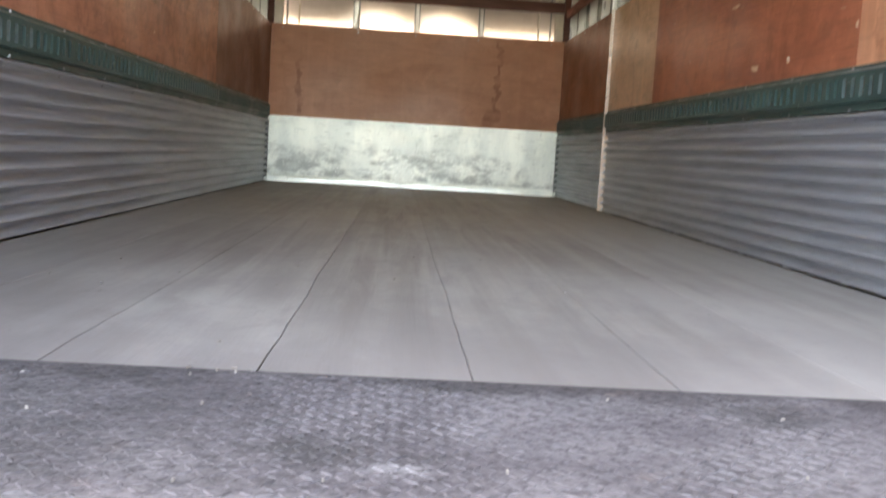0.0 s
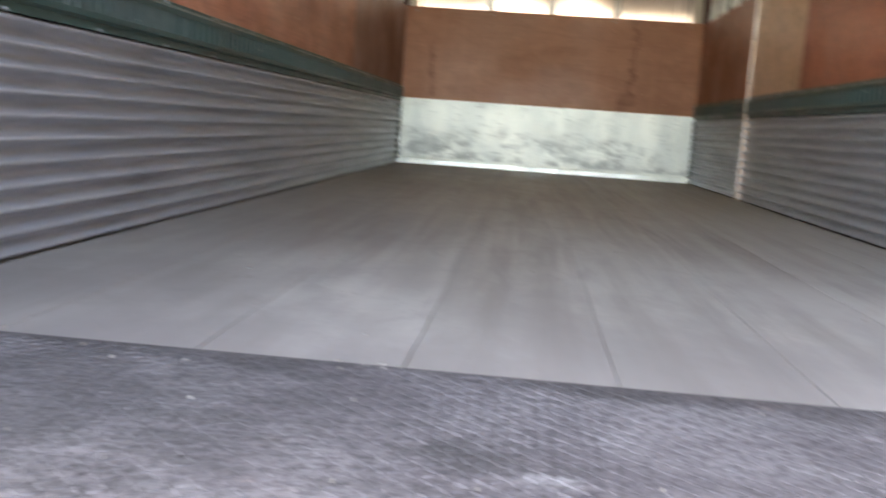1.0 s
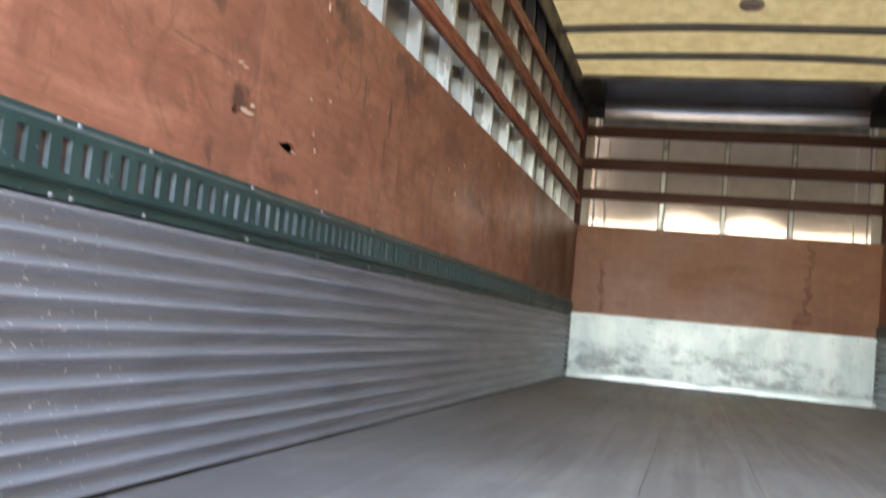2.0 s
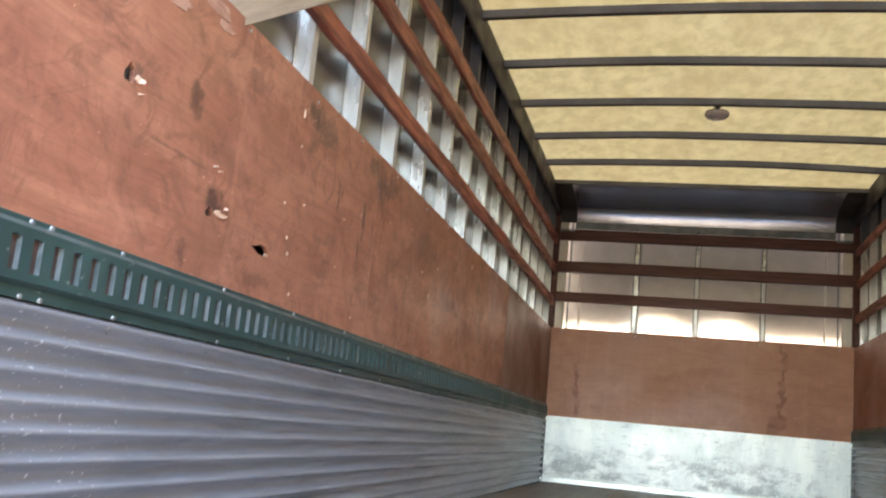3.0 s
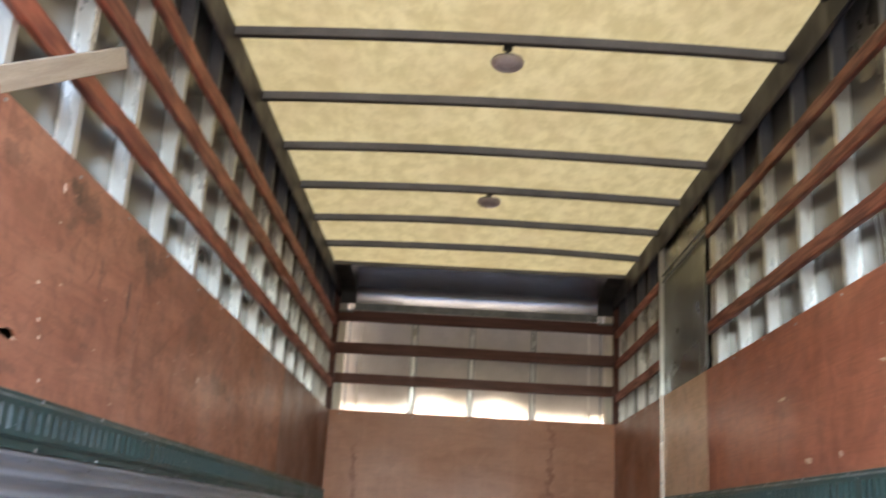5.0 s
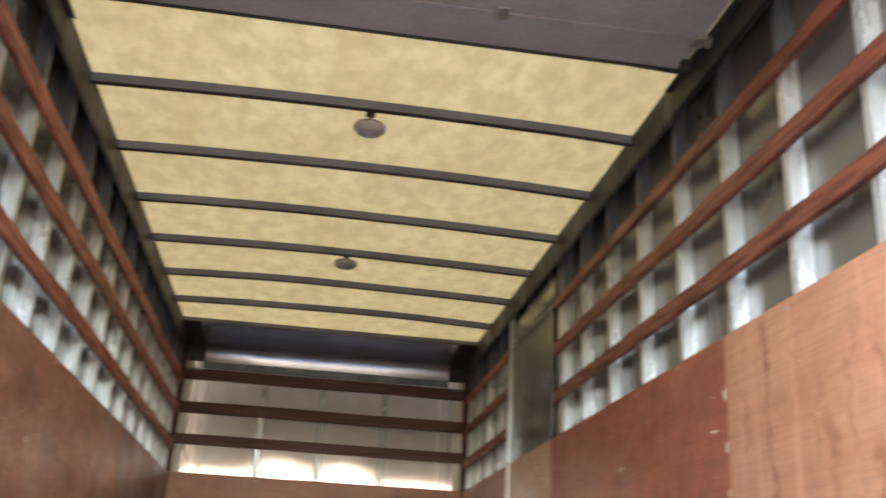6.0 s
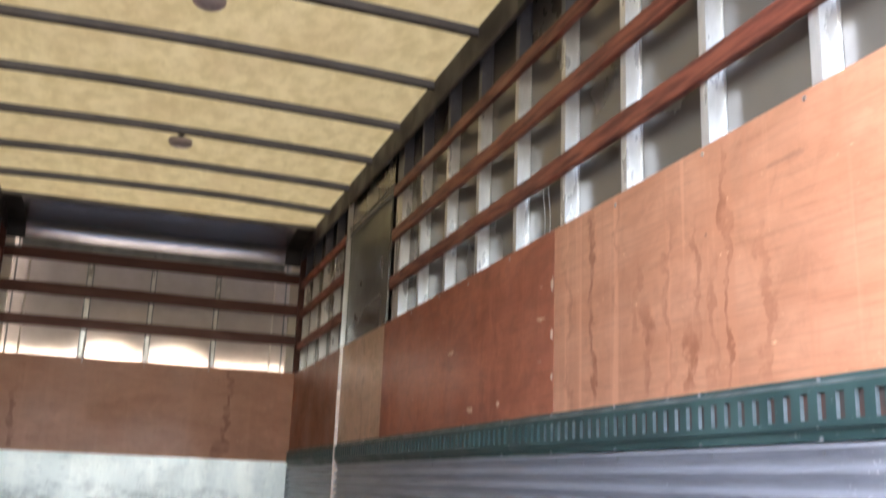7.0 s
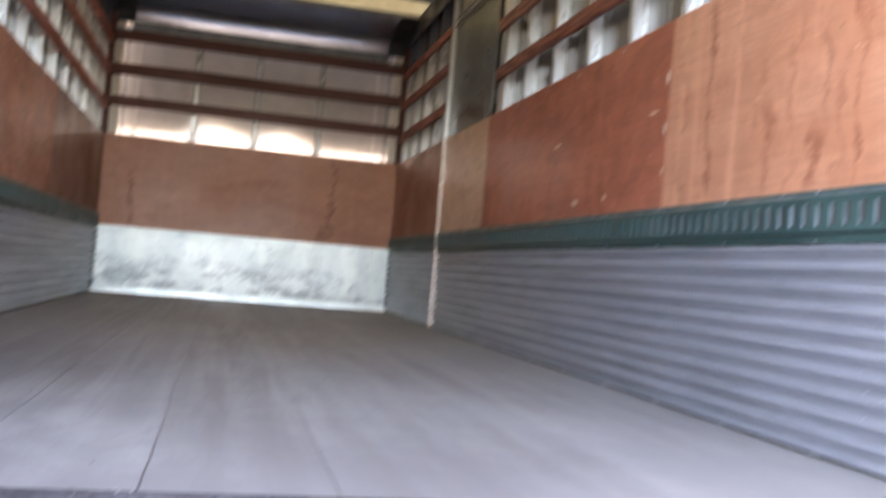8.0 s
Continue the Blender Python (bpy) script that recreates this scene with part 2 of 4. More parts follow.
def galvanised():
    """Kick plate: pale zinc with upright clouds and thin scratches, rubbed grey along its lower third."""
    m, t, s = tree("galvanised sheet")
    sp = t.nodes.new("ShaderNodeSeparateXYZ")
    tc = t.nodes.new("ShaderNodeTexCoord")
    t.links.new(tc.outputs["Object"], sp.inputs[0])
    cloud = noise_of(t, coords(t, (5.0, 1, 1.4)), 1.3, 5, 0.6)
    blot = noise_of(t, coords(t, (2.2, 1, 3.4)), 2.6, 7, 0.70, 0.2)
    wear = noise_of(t, coords(t, (1.1, 1, 2.0)), 1.7, 4, 0.6)
    scrape = noise_of(t, coords(t, (4, 1, 34)), 2.2, 3, 0.6, 0.3)
    ticks = noise_of(t, coords(t, (46, 1, 9)), 1.4, 3, 0.6, 0.8)
    col = mix(t, ramp(t, cloud, 0.36, 0.64), (0.76, 0.81, 0.765), (0.90, 0.935, 0.865))
    low = ramp(t, mathf(t, "ADD", sp.outputs[2], ramp(t, wear, 0.3, 0.7, -0.14, 0.14)), 0.08, 0.30, 1.0, 0.05)
    low = mathf(t, "MULTIPLY", ramp(t, sp.outputs[2], 0.050, 0.070), low)
    col = mix(t, mathf(t, "MULTIPLY", ramp(t, blot, 0.40, 0.60, 0.05, 0.80), low), col, (0.33, 0.36, 0.35))
    col = mix(t, ramp(t, blot, 0.56, 0.64, 0.0, 0.16), col, (0.45, 0.49, 0.47))
    col = mix(t, ramp(t, scrape, 0.63, 0.67, 0.0, 0.50), col, (0.36, 0.39, 0.38))
    col = mix(t, ramp(t, ticks, 0.64, 0.69, 0.0, 0.40), col, (0.36, 0.39, 0.38))
    chip = noise_of(t, coords(t, (16, 1, 30)), 3.0, 2, 0.5)
    col = mix(t, mathf(t, "MULTIPLY", ramp(t, chip, 0.64, 0.68, 0.0, 0.8), low), col, (0.95, 0.97, 0.95))
    t.links.new(col, s.inputs["Base Color"])
    s.inputs["Metallic"].default_value = 0.55
    t.links.new(ramp(t, blot, 0.3, 0.7, 0.30, 0.48), s.inputs["Roughness"])
    bump(t, s, cloud, 0.15, 0.006)
    return m


def tread_metal():
    """Worn diamond plate: lilac grey steel with dull dirt, dark damp patches, pale scrapes and specks of rust."""
    m, t, s = tree("diamond plate steel")
    vec = coords(t, (1, 1, 1), False)
    big = noise_of(t, vec, 4.2, 6, 0.62, 0.4)
    rust = noise_of(t, vec, 7.0, 6, 0.66)
    grime = noise_of(t, vec, 62.0, 5, 0.72)
    col = mix(t, ramp(t, big, 0.36, 0.64), (0.080, 0.073, 0.080), (0.135, 0.126, 0.134))
    col = mix(t, ramp(t, rust, 0.60, 0.74, 0.0, 0.5), col, (0.15, 0.11, 0.095))
    sp = t.nodes.new("ShaderNodeSeparateXYZ")
    tc = t.nodes.new("ShaderNodeTexCoord")
    t.links.new(tc.outputs["Object"], sp.inputs[0])
    ragged = ramp(t, noise_of(t, coords(t, (1, 2.2, 1), False), 12.0, 7, 0.74), 0.25, 0.75, -1.1, 1.1)
    # dirt packed along the joint, damp patches, then pale scrapes
    edge = mathf(t, "ADD", sp.outputs[1], ramp(t, noise_of(t, vec, 5.0, 5, 0.6), 0.3, 0.7, -0.06, 0.05))
    col = mix(t, ramp(t, edge, -0.07, -0.02, 0.0, 0.65), col, (0.036, 0.032, 0.034))
    # first two entries put the uneven daylight in: left dim, right pale with wear
    for x, y, rx, ry, amount, tone in ((-0.80, -0.30, 0.60, 0.34, 0.75, 0.048), (0.50, -0.36, 0.38, 0.16, 0.40, 0.145), (-0.16, -0.345, 0.11, 0.055, 0.7, 0.032), (0.40, -0.115, 0.10, 0.075, 0.7, 0.036), (-0.02, -0.04, 0.16, 0.03, 0.6, 0.036),
                                       (0.62, -0.20, 0.12, 0.10, 0.5, 0.040), (-0.45, -0.06, 0.20, 0.04, 0.5, 0.036), (-0.10, -0.384, 0.055, 0.022, 0.6, 0.26),
                                       (-0.37, -0.50, 0.09, 0.045, 0.45, 0.17), (-0.17, -0.485, 0.13, 0.03, 0.45, 0.16), (0.16, -0.095, 0.13, 0.05, 0.5, 0.11)):
        du = mathf(t, "DIVIDE", mathf(t, "SUBTRACT", sp.outputs[0], x), rx)
        dv = mathf(t, "DIVIDE", mathf(t, "SUBTRACT", sp.outputs[1], y), ry)
        d2 = mathf(t, "ADD", mathf(t, "ADD", mathf(t, "MULTIPLY", du, du), mathf(t, "MULTIPLY", dv, dv)), ragged)
        col = mix(t, ramp(t, d2, -0.2, 1.3, amount, 0.0), col, (tone, tone * 0.97, tone * 1.01))
    col = mix(t, ramp(t, grime, 0.44, 0.64, 0.0, 0.7), col, (0.026, 0.023, 0.025))
    speck = noise_of(t, vec, 150.0, 2, 0.5)
    col = mix(t, ramp(t, speck, 0.77, 0.80, 0.0, 0.7), col, (0.45, 0.43, 0.41))
    t.links.new(col, s.inputs["Base Color"])
    s.inputs["Metallic"].default_value = 0.2
    t.links.new(ramp(t, grime, 0.3, 0.7, 0.66, 0.85), s.inputs["Roughness"])
    bump(t, s, grime, 0.8, 0.003)
    return m


def rail_paint():
    """Dark green painted steel, chipped on the edges."""
    m, t, s = tree("green rail paint")
    vec = coords(t)
    big = noise_of(t, vec, 4.0, 5)
    chip = noise_of(t, coords(t, (18, 14, 30)), 2.0, 5, 0.7)
    col = mix(t, ramp(t, big, 0.35, 0.65), (0.024, 0.058, 0.056), (0.040, 0.088, 0.082))
    col = mix(t, ramp(t, chip, 0.63, 0.70, 0.0, 0.7), col, (0.30, 0.33, 0.33))
    t.links.new(col, s.inputs["Base Color"])
    t.links.new(ramp(t, big, 0.3, 0.7, 0.36, 0.55), s.inputs["Roughness"])
    bump(t, s, chip, 0.15, 0.001)
    return m


def roof_sheet():
    """Translucent fibreglass roof: daylight comes through its mottled yellow mat."""
    m, t, s = tree("yellow fibreglass sheet")
    cloud = noise_of(t, coords(t, (1, 0.55, 1)), 11.0, 5, 0.60, 0.25)
    band = noise_of(t, coords(t, (2.2, 1.0, 1)), 1.3, 4, 0.55)
    mat_ = noise_of(t, coords(t, (1, 1, 1)), 60.0, 3, 0.6)
    col = mix(t, ramp(t, cloud, 0.32, 0.68), (0.66, 0.605, 0.345), (0.85, 0.795, 0.52))
    col = mix(t, ramp(t, band, 0.42, 0.7, 0.0, 0.4), col, (0.63, 0.535, 0.32))
    col = mix(t, ramp(t, mat_, 0.4, 0.75, 0.0, 0.12), col, (0.55, 0.45, 0.24))
    tr = t.nodes.new("ShaderNodeBsdfTranslucent")
    ms = t.nodes.new("ShaderNodeMixShader")
    ms.inputs[0].default_value = 0.0145
    t.links.new(col, tr.inputs[0])
    t.links.new(col, s.inputs["Base Color"])
    s.inputs["Roughness"].default_value = 0.6
    t.links.new(s.outputs[0], ms.inputs[1])
    t.links.new(tr.outputs[0], ms.inputs[2])
    t.links.new(ms.outputs[0], t.nodes["Material Output"].inputs[0])
    return m


def front_sheet():
    """White fibreglass front skin that lets some daylight through."""
    m, t, s = tree("white fibreglass skin")
    cloud = noise_of(t, coords(t), 6.0, 5, 0.6)
    col = mix(t, ramp(t, cloud, 0.3, 0.7), (0.585, 0.540, 0.490), (0.505, 0.462, 0.418))
    tr = t.nodes.new("ShaderNodeBsdfTranslucent")
    ms = t.nodes.new("ShaderNodeMixShader")
    ms.inputs[0].default_value = 0.46
    t.links.new(col, tr.inputs[0])
    t.links.new(col, s.inputs["Base Color"])
    s.inputs["Roughness"].default_value = 0.5
    t.links.new(s.outputs[0], ms.inputs[1])
    t.links.new(tr.outputs[0], ms.inputs[2])
    t.links.new(ms.outputs[0], t.nodes["Material Output"].inputs[0])
    return m


M_FLOOR = floor_wood()
M_SCUFF = scuff_metal()
M_GALV = galvanised()
M_TREAD = tread_metal()
M_RAIL = rail_paint()
M_ROOF = roof_sheet()
M_FRONT = front_sheet()
M_PLY_LEFT = plywood("brown plywood", (0.555, 0.246, 0.155), (0.385, 0.148, 0.092), 1, 0.62, (), 0.15, mottle=0.7,
                     spots=((0.305, 0.986, 0.041, 0.050, 0.6), (0.439, 0.811, 0.041, 0.045, 0.7), (0.077, 0.956, 0.025, 0.035, 0.6), (0.576, 1.141, 0.074, 0.035, 0.35),
                            (1.029, 1.176, 0.131, 0.045, 0.55), (1.619, 1.181, 0.246, 0.05, 0.45), (1.449, 0.996, 0.016, 0.085, 0.7), (0.326, 0.676, 0.033, 0.04, 0.4),
                            (2.306, 1.061, 0.246, 0.10, 0.3), (0.706, 0.671, 0.082, 0.02, 0.35),
                            (1.200, 1.010, 0.006, 0.060, 0.75), (1.420, 0.900, 0.007, 0.070, 0.7), (0.950, 1.180, 0.05, 0.030, 0.4), (0.260, 0.862, 0.12, 0.006, 0.35),
                            (1.620, 1.130, 0.08, 0.04, 0.45), (1.150, 0.800, 0.05, 0.012, 0.35), (2.700, 0.900, 0.20, 0.05, 0.35)))
M_PLY_NEW = plywood("orange plywood", (0.65, 0.304, 0.180), (0.555, 0.232, 0.128), 1, 0.08,
                    ((1.138, 0.024, 0.64, 1.24, 0.85), (0.810, 0.034, 0.64, 0.88, 0.8), (0.618, 0.026, 0.64, 0.80, 0.85), (0.590, 0.014, 0.75, 1.05, 0.5),
                     (0.700, 0.016, 0.64, 1.10, 0.4), (0.436, 0.016, 0.64, 1.20, 0.8), (0.860, 0.020, 0.80, 1.00, 0.4), (0.980, 0.012, 0.90, 1.22, 0.35), (1.300, 0.016, 0.64, 1.15, 0.35), (0.300, 0.022, 0.64, 1.00, 0.5), (0.520, 0.018, 0.64, 0.95, 0.45)), 0.6,
                    spots=((0.523, 1.019, 0.008, 0.009, 0.7), (0.220, 1.120, 0.10, 0.010, 0.25)), mottle=0.25)
M_PLY_RED = plywood("red brown plywood", (0.48, 0.155, 0.083), (0.34, 0.097, 0.054), 1, 0.25, ((2.50, 0.05, 0.64, 1.25, 0.35), (1.95, 0.02, 0.64, 1.10, 0.25)), 0.2, mottle=0.4)
M_PLY_TAN = plywood("tan plywood", (0.70, 0.45, 0.305), (0.60, 0.365, 0.235), 1, 0.15, ((4.085, 0.025, 0.62, 1.24, 0.4),), 0.35)
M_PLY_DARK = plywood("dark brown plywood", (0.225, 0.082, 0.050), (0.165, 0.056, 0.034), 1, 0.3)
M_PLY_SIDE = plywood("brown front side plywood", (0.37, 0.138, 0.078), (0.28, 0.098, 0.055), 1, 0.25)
M_PLY_FRONT = plywood("front plywood", (0.575, 0.270, 0.160), (0.49, 0.214, 0.122), 0, 0.14,
                      ((0.66, 0.022, 0.55, 1.22, 0.75), (0.62, 0.05, 0.53, 0.66, 0.8), (-0.93, 0.03, 0.55, 1.0, 0.7)), 0.15, mottle=0.2)
M_SLAT = plain("red stained wood", (0.37, 0.100, 0.060), (0.125, 0.033, 0.024), 3.4, 0.5, 0, 24, 0.6, stretch=(6, 1.2, 14), change=0.25)
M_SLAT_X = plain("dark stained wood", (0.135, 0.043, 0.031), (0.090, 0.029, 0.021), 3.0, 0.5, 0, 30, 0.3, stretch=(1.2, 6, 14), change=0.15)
M_POST = plain("bare aluminium post", (0.67, 0.66, 0.635), (0.55, 0.54, 0.515), 5.0, 0.34, 0.5, 40, 0.1, stretch=(3, 3, 0.8), change=0.08, fleck=0.08)
M_SKIN = plain("grey outer skin", (0.240, 0.222, 0.198), (0.200, 0.185, 0.165), 1.5, 0.24, 0.45, 20, 0.0, 0.05, fleck=0.06)
M_STEEL = plain("dark roof steel", (0.150, 0.150, 0.165), (0.105, 0.105, 0.115), 4.0, 0.42, 0.4, 60, 0.12)
M_BOW_LIT = plain("daylit grey roof bow steel", (0.165, 0.178, 0.235), (0.120, 0.130, 0.175), 4.0, 0.45, 0.15, 60, 0.12)
M_HEADS = plain("dark post head", (0.150, 0.160, 0.190), (0.110, 0.118, 0.140), 5.0, 0.45, 0.2, 50, 0.1)
M_RAILTOP = plain("dark brown roof rail", (0.050, 0.043, 0.053), (0.034, 0.029, 0.036), 4.0, 0.55, 0.2, 60, 0.12)
M_BLACK = plain("black rubber", (0.02, 0.02, 0.021), (0.032, 0.031, 0.03), 10.0, 0.6)
M_HEAD = plain("dull sheet metal", (0.53, 0.545, 0.615), (0.47, 0.485, 0.55), 1.2, 0.20, 0.95, 8, 0.0, 0.04, fleck=0.04)
M_PANEL = plain("grey sheet metal", (0.25, 0.25, 0.225), (0.20, 0.20, 0.18), 2.0, 0.30, 0.75, 60, 0.06)
M_DOORP = plain("lilac grey door paint", (0.42, 0.39, 0.41), (0.35, 0.325, 0.345), 3.0, 0.5, 0, 60, 0.1)
M_EDGE_LIT = plain("rubbed and lit green paint", (0.10, 0.145, 0.145), (0.055, 0.095, 0.092), 9.0, 0.4, 0.2, 60, 0.1)
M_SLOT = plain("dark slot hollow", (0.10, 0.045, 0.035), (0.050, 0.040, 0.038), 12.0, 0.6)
M_CHEEK_LIT = plain("daylit slot edge", (0.24, 0.285, 0.30), (0.10, 0.145, 0.15), 14.0, 0.45, 0.2, 60, 0.1)
M_CHEEK_DIM = plain("dimly lit slot edge", (0.125, 0.165, 0.165), (0.065, 0.105, 0.105), 14.0, 0.45, 0.2, 60, 0.1)
M_STEELP = plain("dull bare metal", (0.24, 0.26, 0.265), (0.18, 0.195, 0.20), 9.0, 0.5, 0.5, 60, 0.1)
M_ZINC = plain("zinc hardware", (0.62, 0.62, 0.61), (0.48, 0.48, 0.47), 20.0, 0.35, 0.85, 90, 0.1)
M_DUST = plain("grey grit", (0.30, 0.275, 0.25), (0.16, 0.145, 0.13), 40.0, 0.7)
M_RIVET = plain("dull rivet", (0.42, 0.43, 0.44), (0.30, 0.31, 0.32), 20.0, 0.45, 0.5, 90, 0.1)
M_RAW = plain("raw pine board", (0.53, 0.43, 0.325), (0.43, 0.335, 0.245), 3.0, 0.6, 0, 40, 0.3, stretch=(2, 1, 12))
M_SPLIT = plain("split pale wood", (0.78, 0.58, 0.43), (0.62, 0.42, 0.30), 12.0, 0.6, 0, 80, 0.4)
M_SPLIT2 = plain("peeled veneer", (0.56, 0.32, 0.235), (0.45, 0.225, 0.155), 9.0, 0.55, 0, 60, 0.4)
M_LENS = plain("frosted lamp lens", (0.50, 0.44, 0.44), (0.43, 0.38, 0.38), 9.0, 0.3)
M_TRIM = plain("scraped metal trim", (0.80, 0.69, 0.60), (0.66, 0.50, 0.40), 4.0, 0.32, 0.5, 50, 0.15, stretch=(1, 1, 1.5))
M_GROUND = plain("asphalt", (0.042, 0.041, 0.040), (0.030, 0.030, 0.029), 0.6, 0.85, 0, 40, 0.5)
M_PALE = plain("pale post paint", (0.82, 0.78, 0.70), (0.72, 0.68, 0.60), 4.0, 0.45, 0, 40, 0.1, stretch=(3, 3, 0.8), fleck=0.1)
M_SHADE_WALL = plain("dark shade wall", (0.060, 0.056, 0.050), (0.045, 0.043, 0.038), 0.5, 0.85, 0, 12, 0.4)
M_FILM = plain("clear plastic film", (0.42, 0.43, 0.43), (0.34, 0.35, 0.35), 8.0, 0.2)


# ---------------------------------------------------------------- building helpers
def mesh_of(name, bm, material, smooth=False):
    me = bpy.data.meshes.new(name)
    bm.to_mesh(me)
    bm.free()
    me.materials.append(material)
    if smooth:
        for f in me.polygons:
            f.use_smooth = True
    return me


def part(name, bm, material, parent=None, label="", smooth=False):
    ob = new(name, mesh_of(name, bm, material, smooth))
    ob.parent = parent
    if label:
        tagged(ob, label)
    return ob


def again(name, me, parent, m):
    """One more object on the same mesh."""
    ob = new(name, me)
    ob.parent = parent
    ob.matrix_local = m
    return ob


def empty(name, label, category, group="", kind=""):
    return tagged(new(name), label, category, group, kind)


def block(x0, x1, y0, y1, z0, z1, bevel=0.0, bm=None):
    bm = bm or bmesh.new()
    made = bmesh.ops.create_cube(bm, size=1)["verts"]
    for v in made:
        v.co = ((x0 + x1) / 2 + v.co.x * (x1 - x0), (y0 + y1) / 2 + v.co.y * (y1 - y0), (z0 + z1) / 2 + v.co.z * (z1 - z0))
    if bevel:
        edges = list({e for v in made for e in v.link_edges})
        bmesh.ops.bevel(bm, geom=edges, offset=bevel, segments=2, affect="EDGES", profile=0.5)
    return bm


def sweep(profile, a, b, axis, bm=None, steps=1, closed=True, wave=None):
    """A profile of (u, v) pushed along x, y or z from a to b; wave(s, u, v) may shift it."""
    bm = bm or bmesh.new()
    rings = []
    for i in range(steps + 1):
        s = a + (b - a) * i / steps
        ring = []
        for u, v in profile:
            if wave:
                u, v = wave(s, u, v)
            ring.append(bm.verts.new({"x": (s, u, v), "y": (u, s, v), "z": (u, v, s)}[axis]))
        rings.append(ring)
    n = len(profile)
    for p, q in zip(rings, rings[1:]):
        for i in range(n if closed else n - 1):
            j = (i + 1) % n
            bm.faces.new((p[i], p[j], q[j], q[i]))
    if closed:
        bm.faces.new(rings[0])
        bm.faces.new(rings[-1])
    bmesh.ops.recalc_face_normals(bm, faces=bm.faces)
    return bm


def disc(r, h, n=16, bm=None, at=(0, 0, 0), axis="z", r2=None):
    bm = bm or bmesh.new()
    made = bmesh.ops.create_cone(bm, cap_ends=True, segments=n, radius1=r, radius2=r if r2 is None else r2, depth=h)["verts"]
    turn = {"z": Matrix(), "x": Matrix.Rotation(radians(90), 4, "Y"), "y": Matrix.Rotation(radians(-90), 4, "X")}[axis]
    for v in made:
        v.co = turn @ v.co + Vector(at)
    return bm


def sheet_with_holes(side, x, thick, y0, y1, z0, z1, holes):
    """A plywood sheet on a side wall, with ragged holes through it (y, z, width, height)."""
    bm = bmesh.new()
    ys = sorted({y0, y1, *[h[0] - h[2] for h in holes], *[h[0] + h[2] for h in holes]})
    xin, xout = side * x, side * (x + thick)

    def cell(ya, yb):
        inside = [h for h in holes if abs((ya + yb) / 2 - h[0]) < h[2]]
        zs = sorted({z0, z1, *[h[1] - h[3] for h in inside], *[h[1] + h[3] for h in inside]})
        for za, zb in zip(zs, zs[1:]):
            h = next((h for h in inside if abs((za + zb) / 2 - h[1]) < h[3]), None)
            for xx in (xin, xout):
                q = [bm.verts.new((xx, *c)) for c in ((ya, za), (yb, za), (yb, zb), (ya, zb))]
                if h is None:
                    bm.faces.new(q)
                    continue
                mids = [bm.verts.new((xx, *c)) for c in (((ya + yb) / 2, za), (yb, (za + zb) / 2), ((ya + yb) / 2, zb), (ya, (za + zb) / 2))]
                rnd = random.Random(int(h[0] * 1000))
                hole = []
                for k in range(8):
                    a = radians(225 + 45 * k)
                    r = 0.30 + 0.42 * rnd.random()
                    hole.append(bm.verts.new((xx, h[0] + math.cos(a) * h[2] * r, h[1] + math.sin(a) * h[3] * r)))
                outer = [q[0], mids[0], q[1], mids[1], q[2], mids[2], q[3], mids[3]]
                for k in range(8):
                    bm.faces.new((outer[k], outer[(k + 1) % 8], hole[(k + 1) % 8], hole[k]))
                rims.append(hole)

    rims = []
    for ya, yb in zip(ys, ys[1:]):
        cell(ya, yb)
    for a, b in zip(rims[::2], rims[1::2]):
        for k in range(8):
            bm.faces.new((a[k], a[(k + 1) % 8], b[(k + 1) % 8], b[k]))
    for c in (((y0, z0), (y1, z0)), ((y1, z0), (y1, z1)), ((y1, z1), (y0, z1)), ((y0, z1), (y0, z0))):
        bm.faces.new([bm.verts.new(p) for p in ((xin, *c[0]), (xin, *c[1]), (xout, *c[1]), (xout, *c[0]))])
    bmesh.ops.remove_doubles(bm, verts=bm.verts, dist=0.0002)
    bmesh.ops.recalc_face_normals(bm, faces=bm.faces)
    return bm


# ---------------------------------------------------------------- ground and shell
ground = tagged(part("ground", block(-300, 300, -300, 300, -1.35, -1.15), M_GROUND), "grey asphalt yard under the truck", "ground", kind="structure")

# unseen walls added round the truck to block low daylight
yard = bmesh.new()
for x0, x1, y0, y1, top in ((-8, 8, -14.3, -14.0, 3.0), (-8.3, -8, -14.3, 14, 1.8), (8, 8.3, -14.3, 14, 8.0)):
    block(x0, x1, y0, y1, -1.15, top, 0.0, yard)
tagged(part("yard_wall", yard, M_SHADE_WALL), "unseen dark wall added to block low daylight", "wall", kind="structure")

floor = tagged(part("floor", block(-SKIN, SKIN, 0.0, L + 0.06, -0.14, -0.036), M_BLACK), "worn hardwood truck floor", "floor", kind="structure")
SIDE_WALL = {}
for side, word in ((-1, "left"), (1, "right")):
    a, b = sorted((side * SKIN, side * (SKIN + 0.012)))
    SIDE_WALL[side] = tagged(part("wall_" + word, block(a, b, Y0, L + 0.07, -0.14, 2.40), M_SKIN), "grey ribbed cargo box side wall", "wall", kind="structure")
# front skin, with the strip behind plywood and kick plate
wall_front = tagged(part("wall_front", block(-SKIN, SKIN, L + 0.062, L + 0.074, -0.14, 1.20), M_SKIN), "front wall of the cargo box", "wall", kind="structure")
bm = bmesh.new()
bm.faces.new([bm.verts.new(c) for c in ((-SKIN, L + 0.066, 1.20), (SKIN, L + 0.066, 1.20), (SKIN, L + 0.066, 2.40), (-SKIN, L + 0.066, 2.40))])
part("skin_panel", bm, M_FRONT, wall_front, "white translucent fibreglass panel")

# ceiling: one slightly crowned translucent sheet
def crown(x):
    return 0.024 * (1 - (x / 1.2) ** 2)


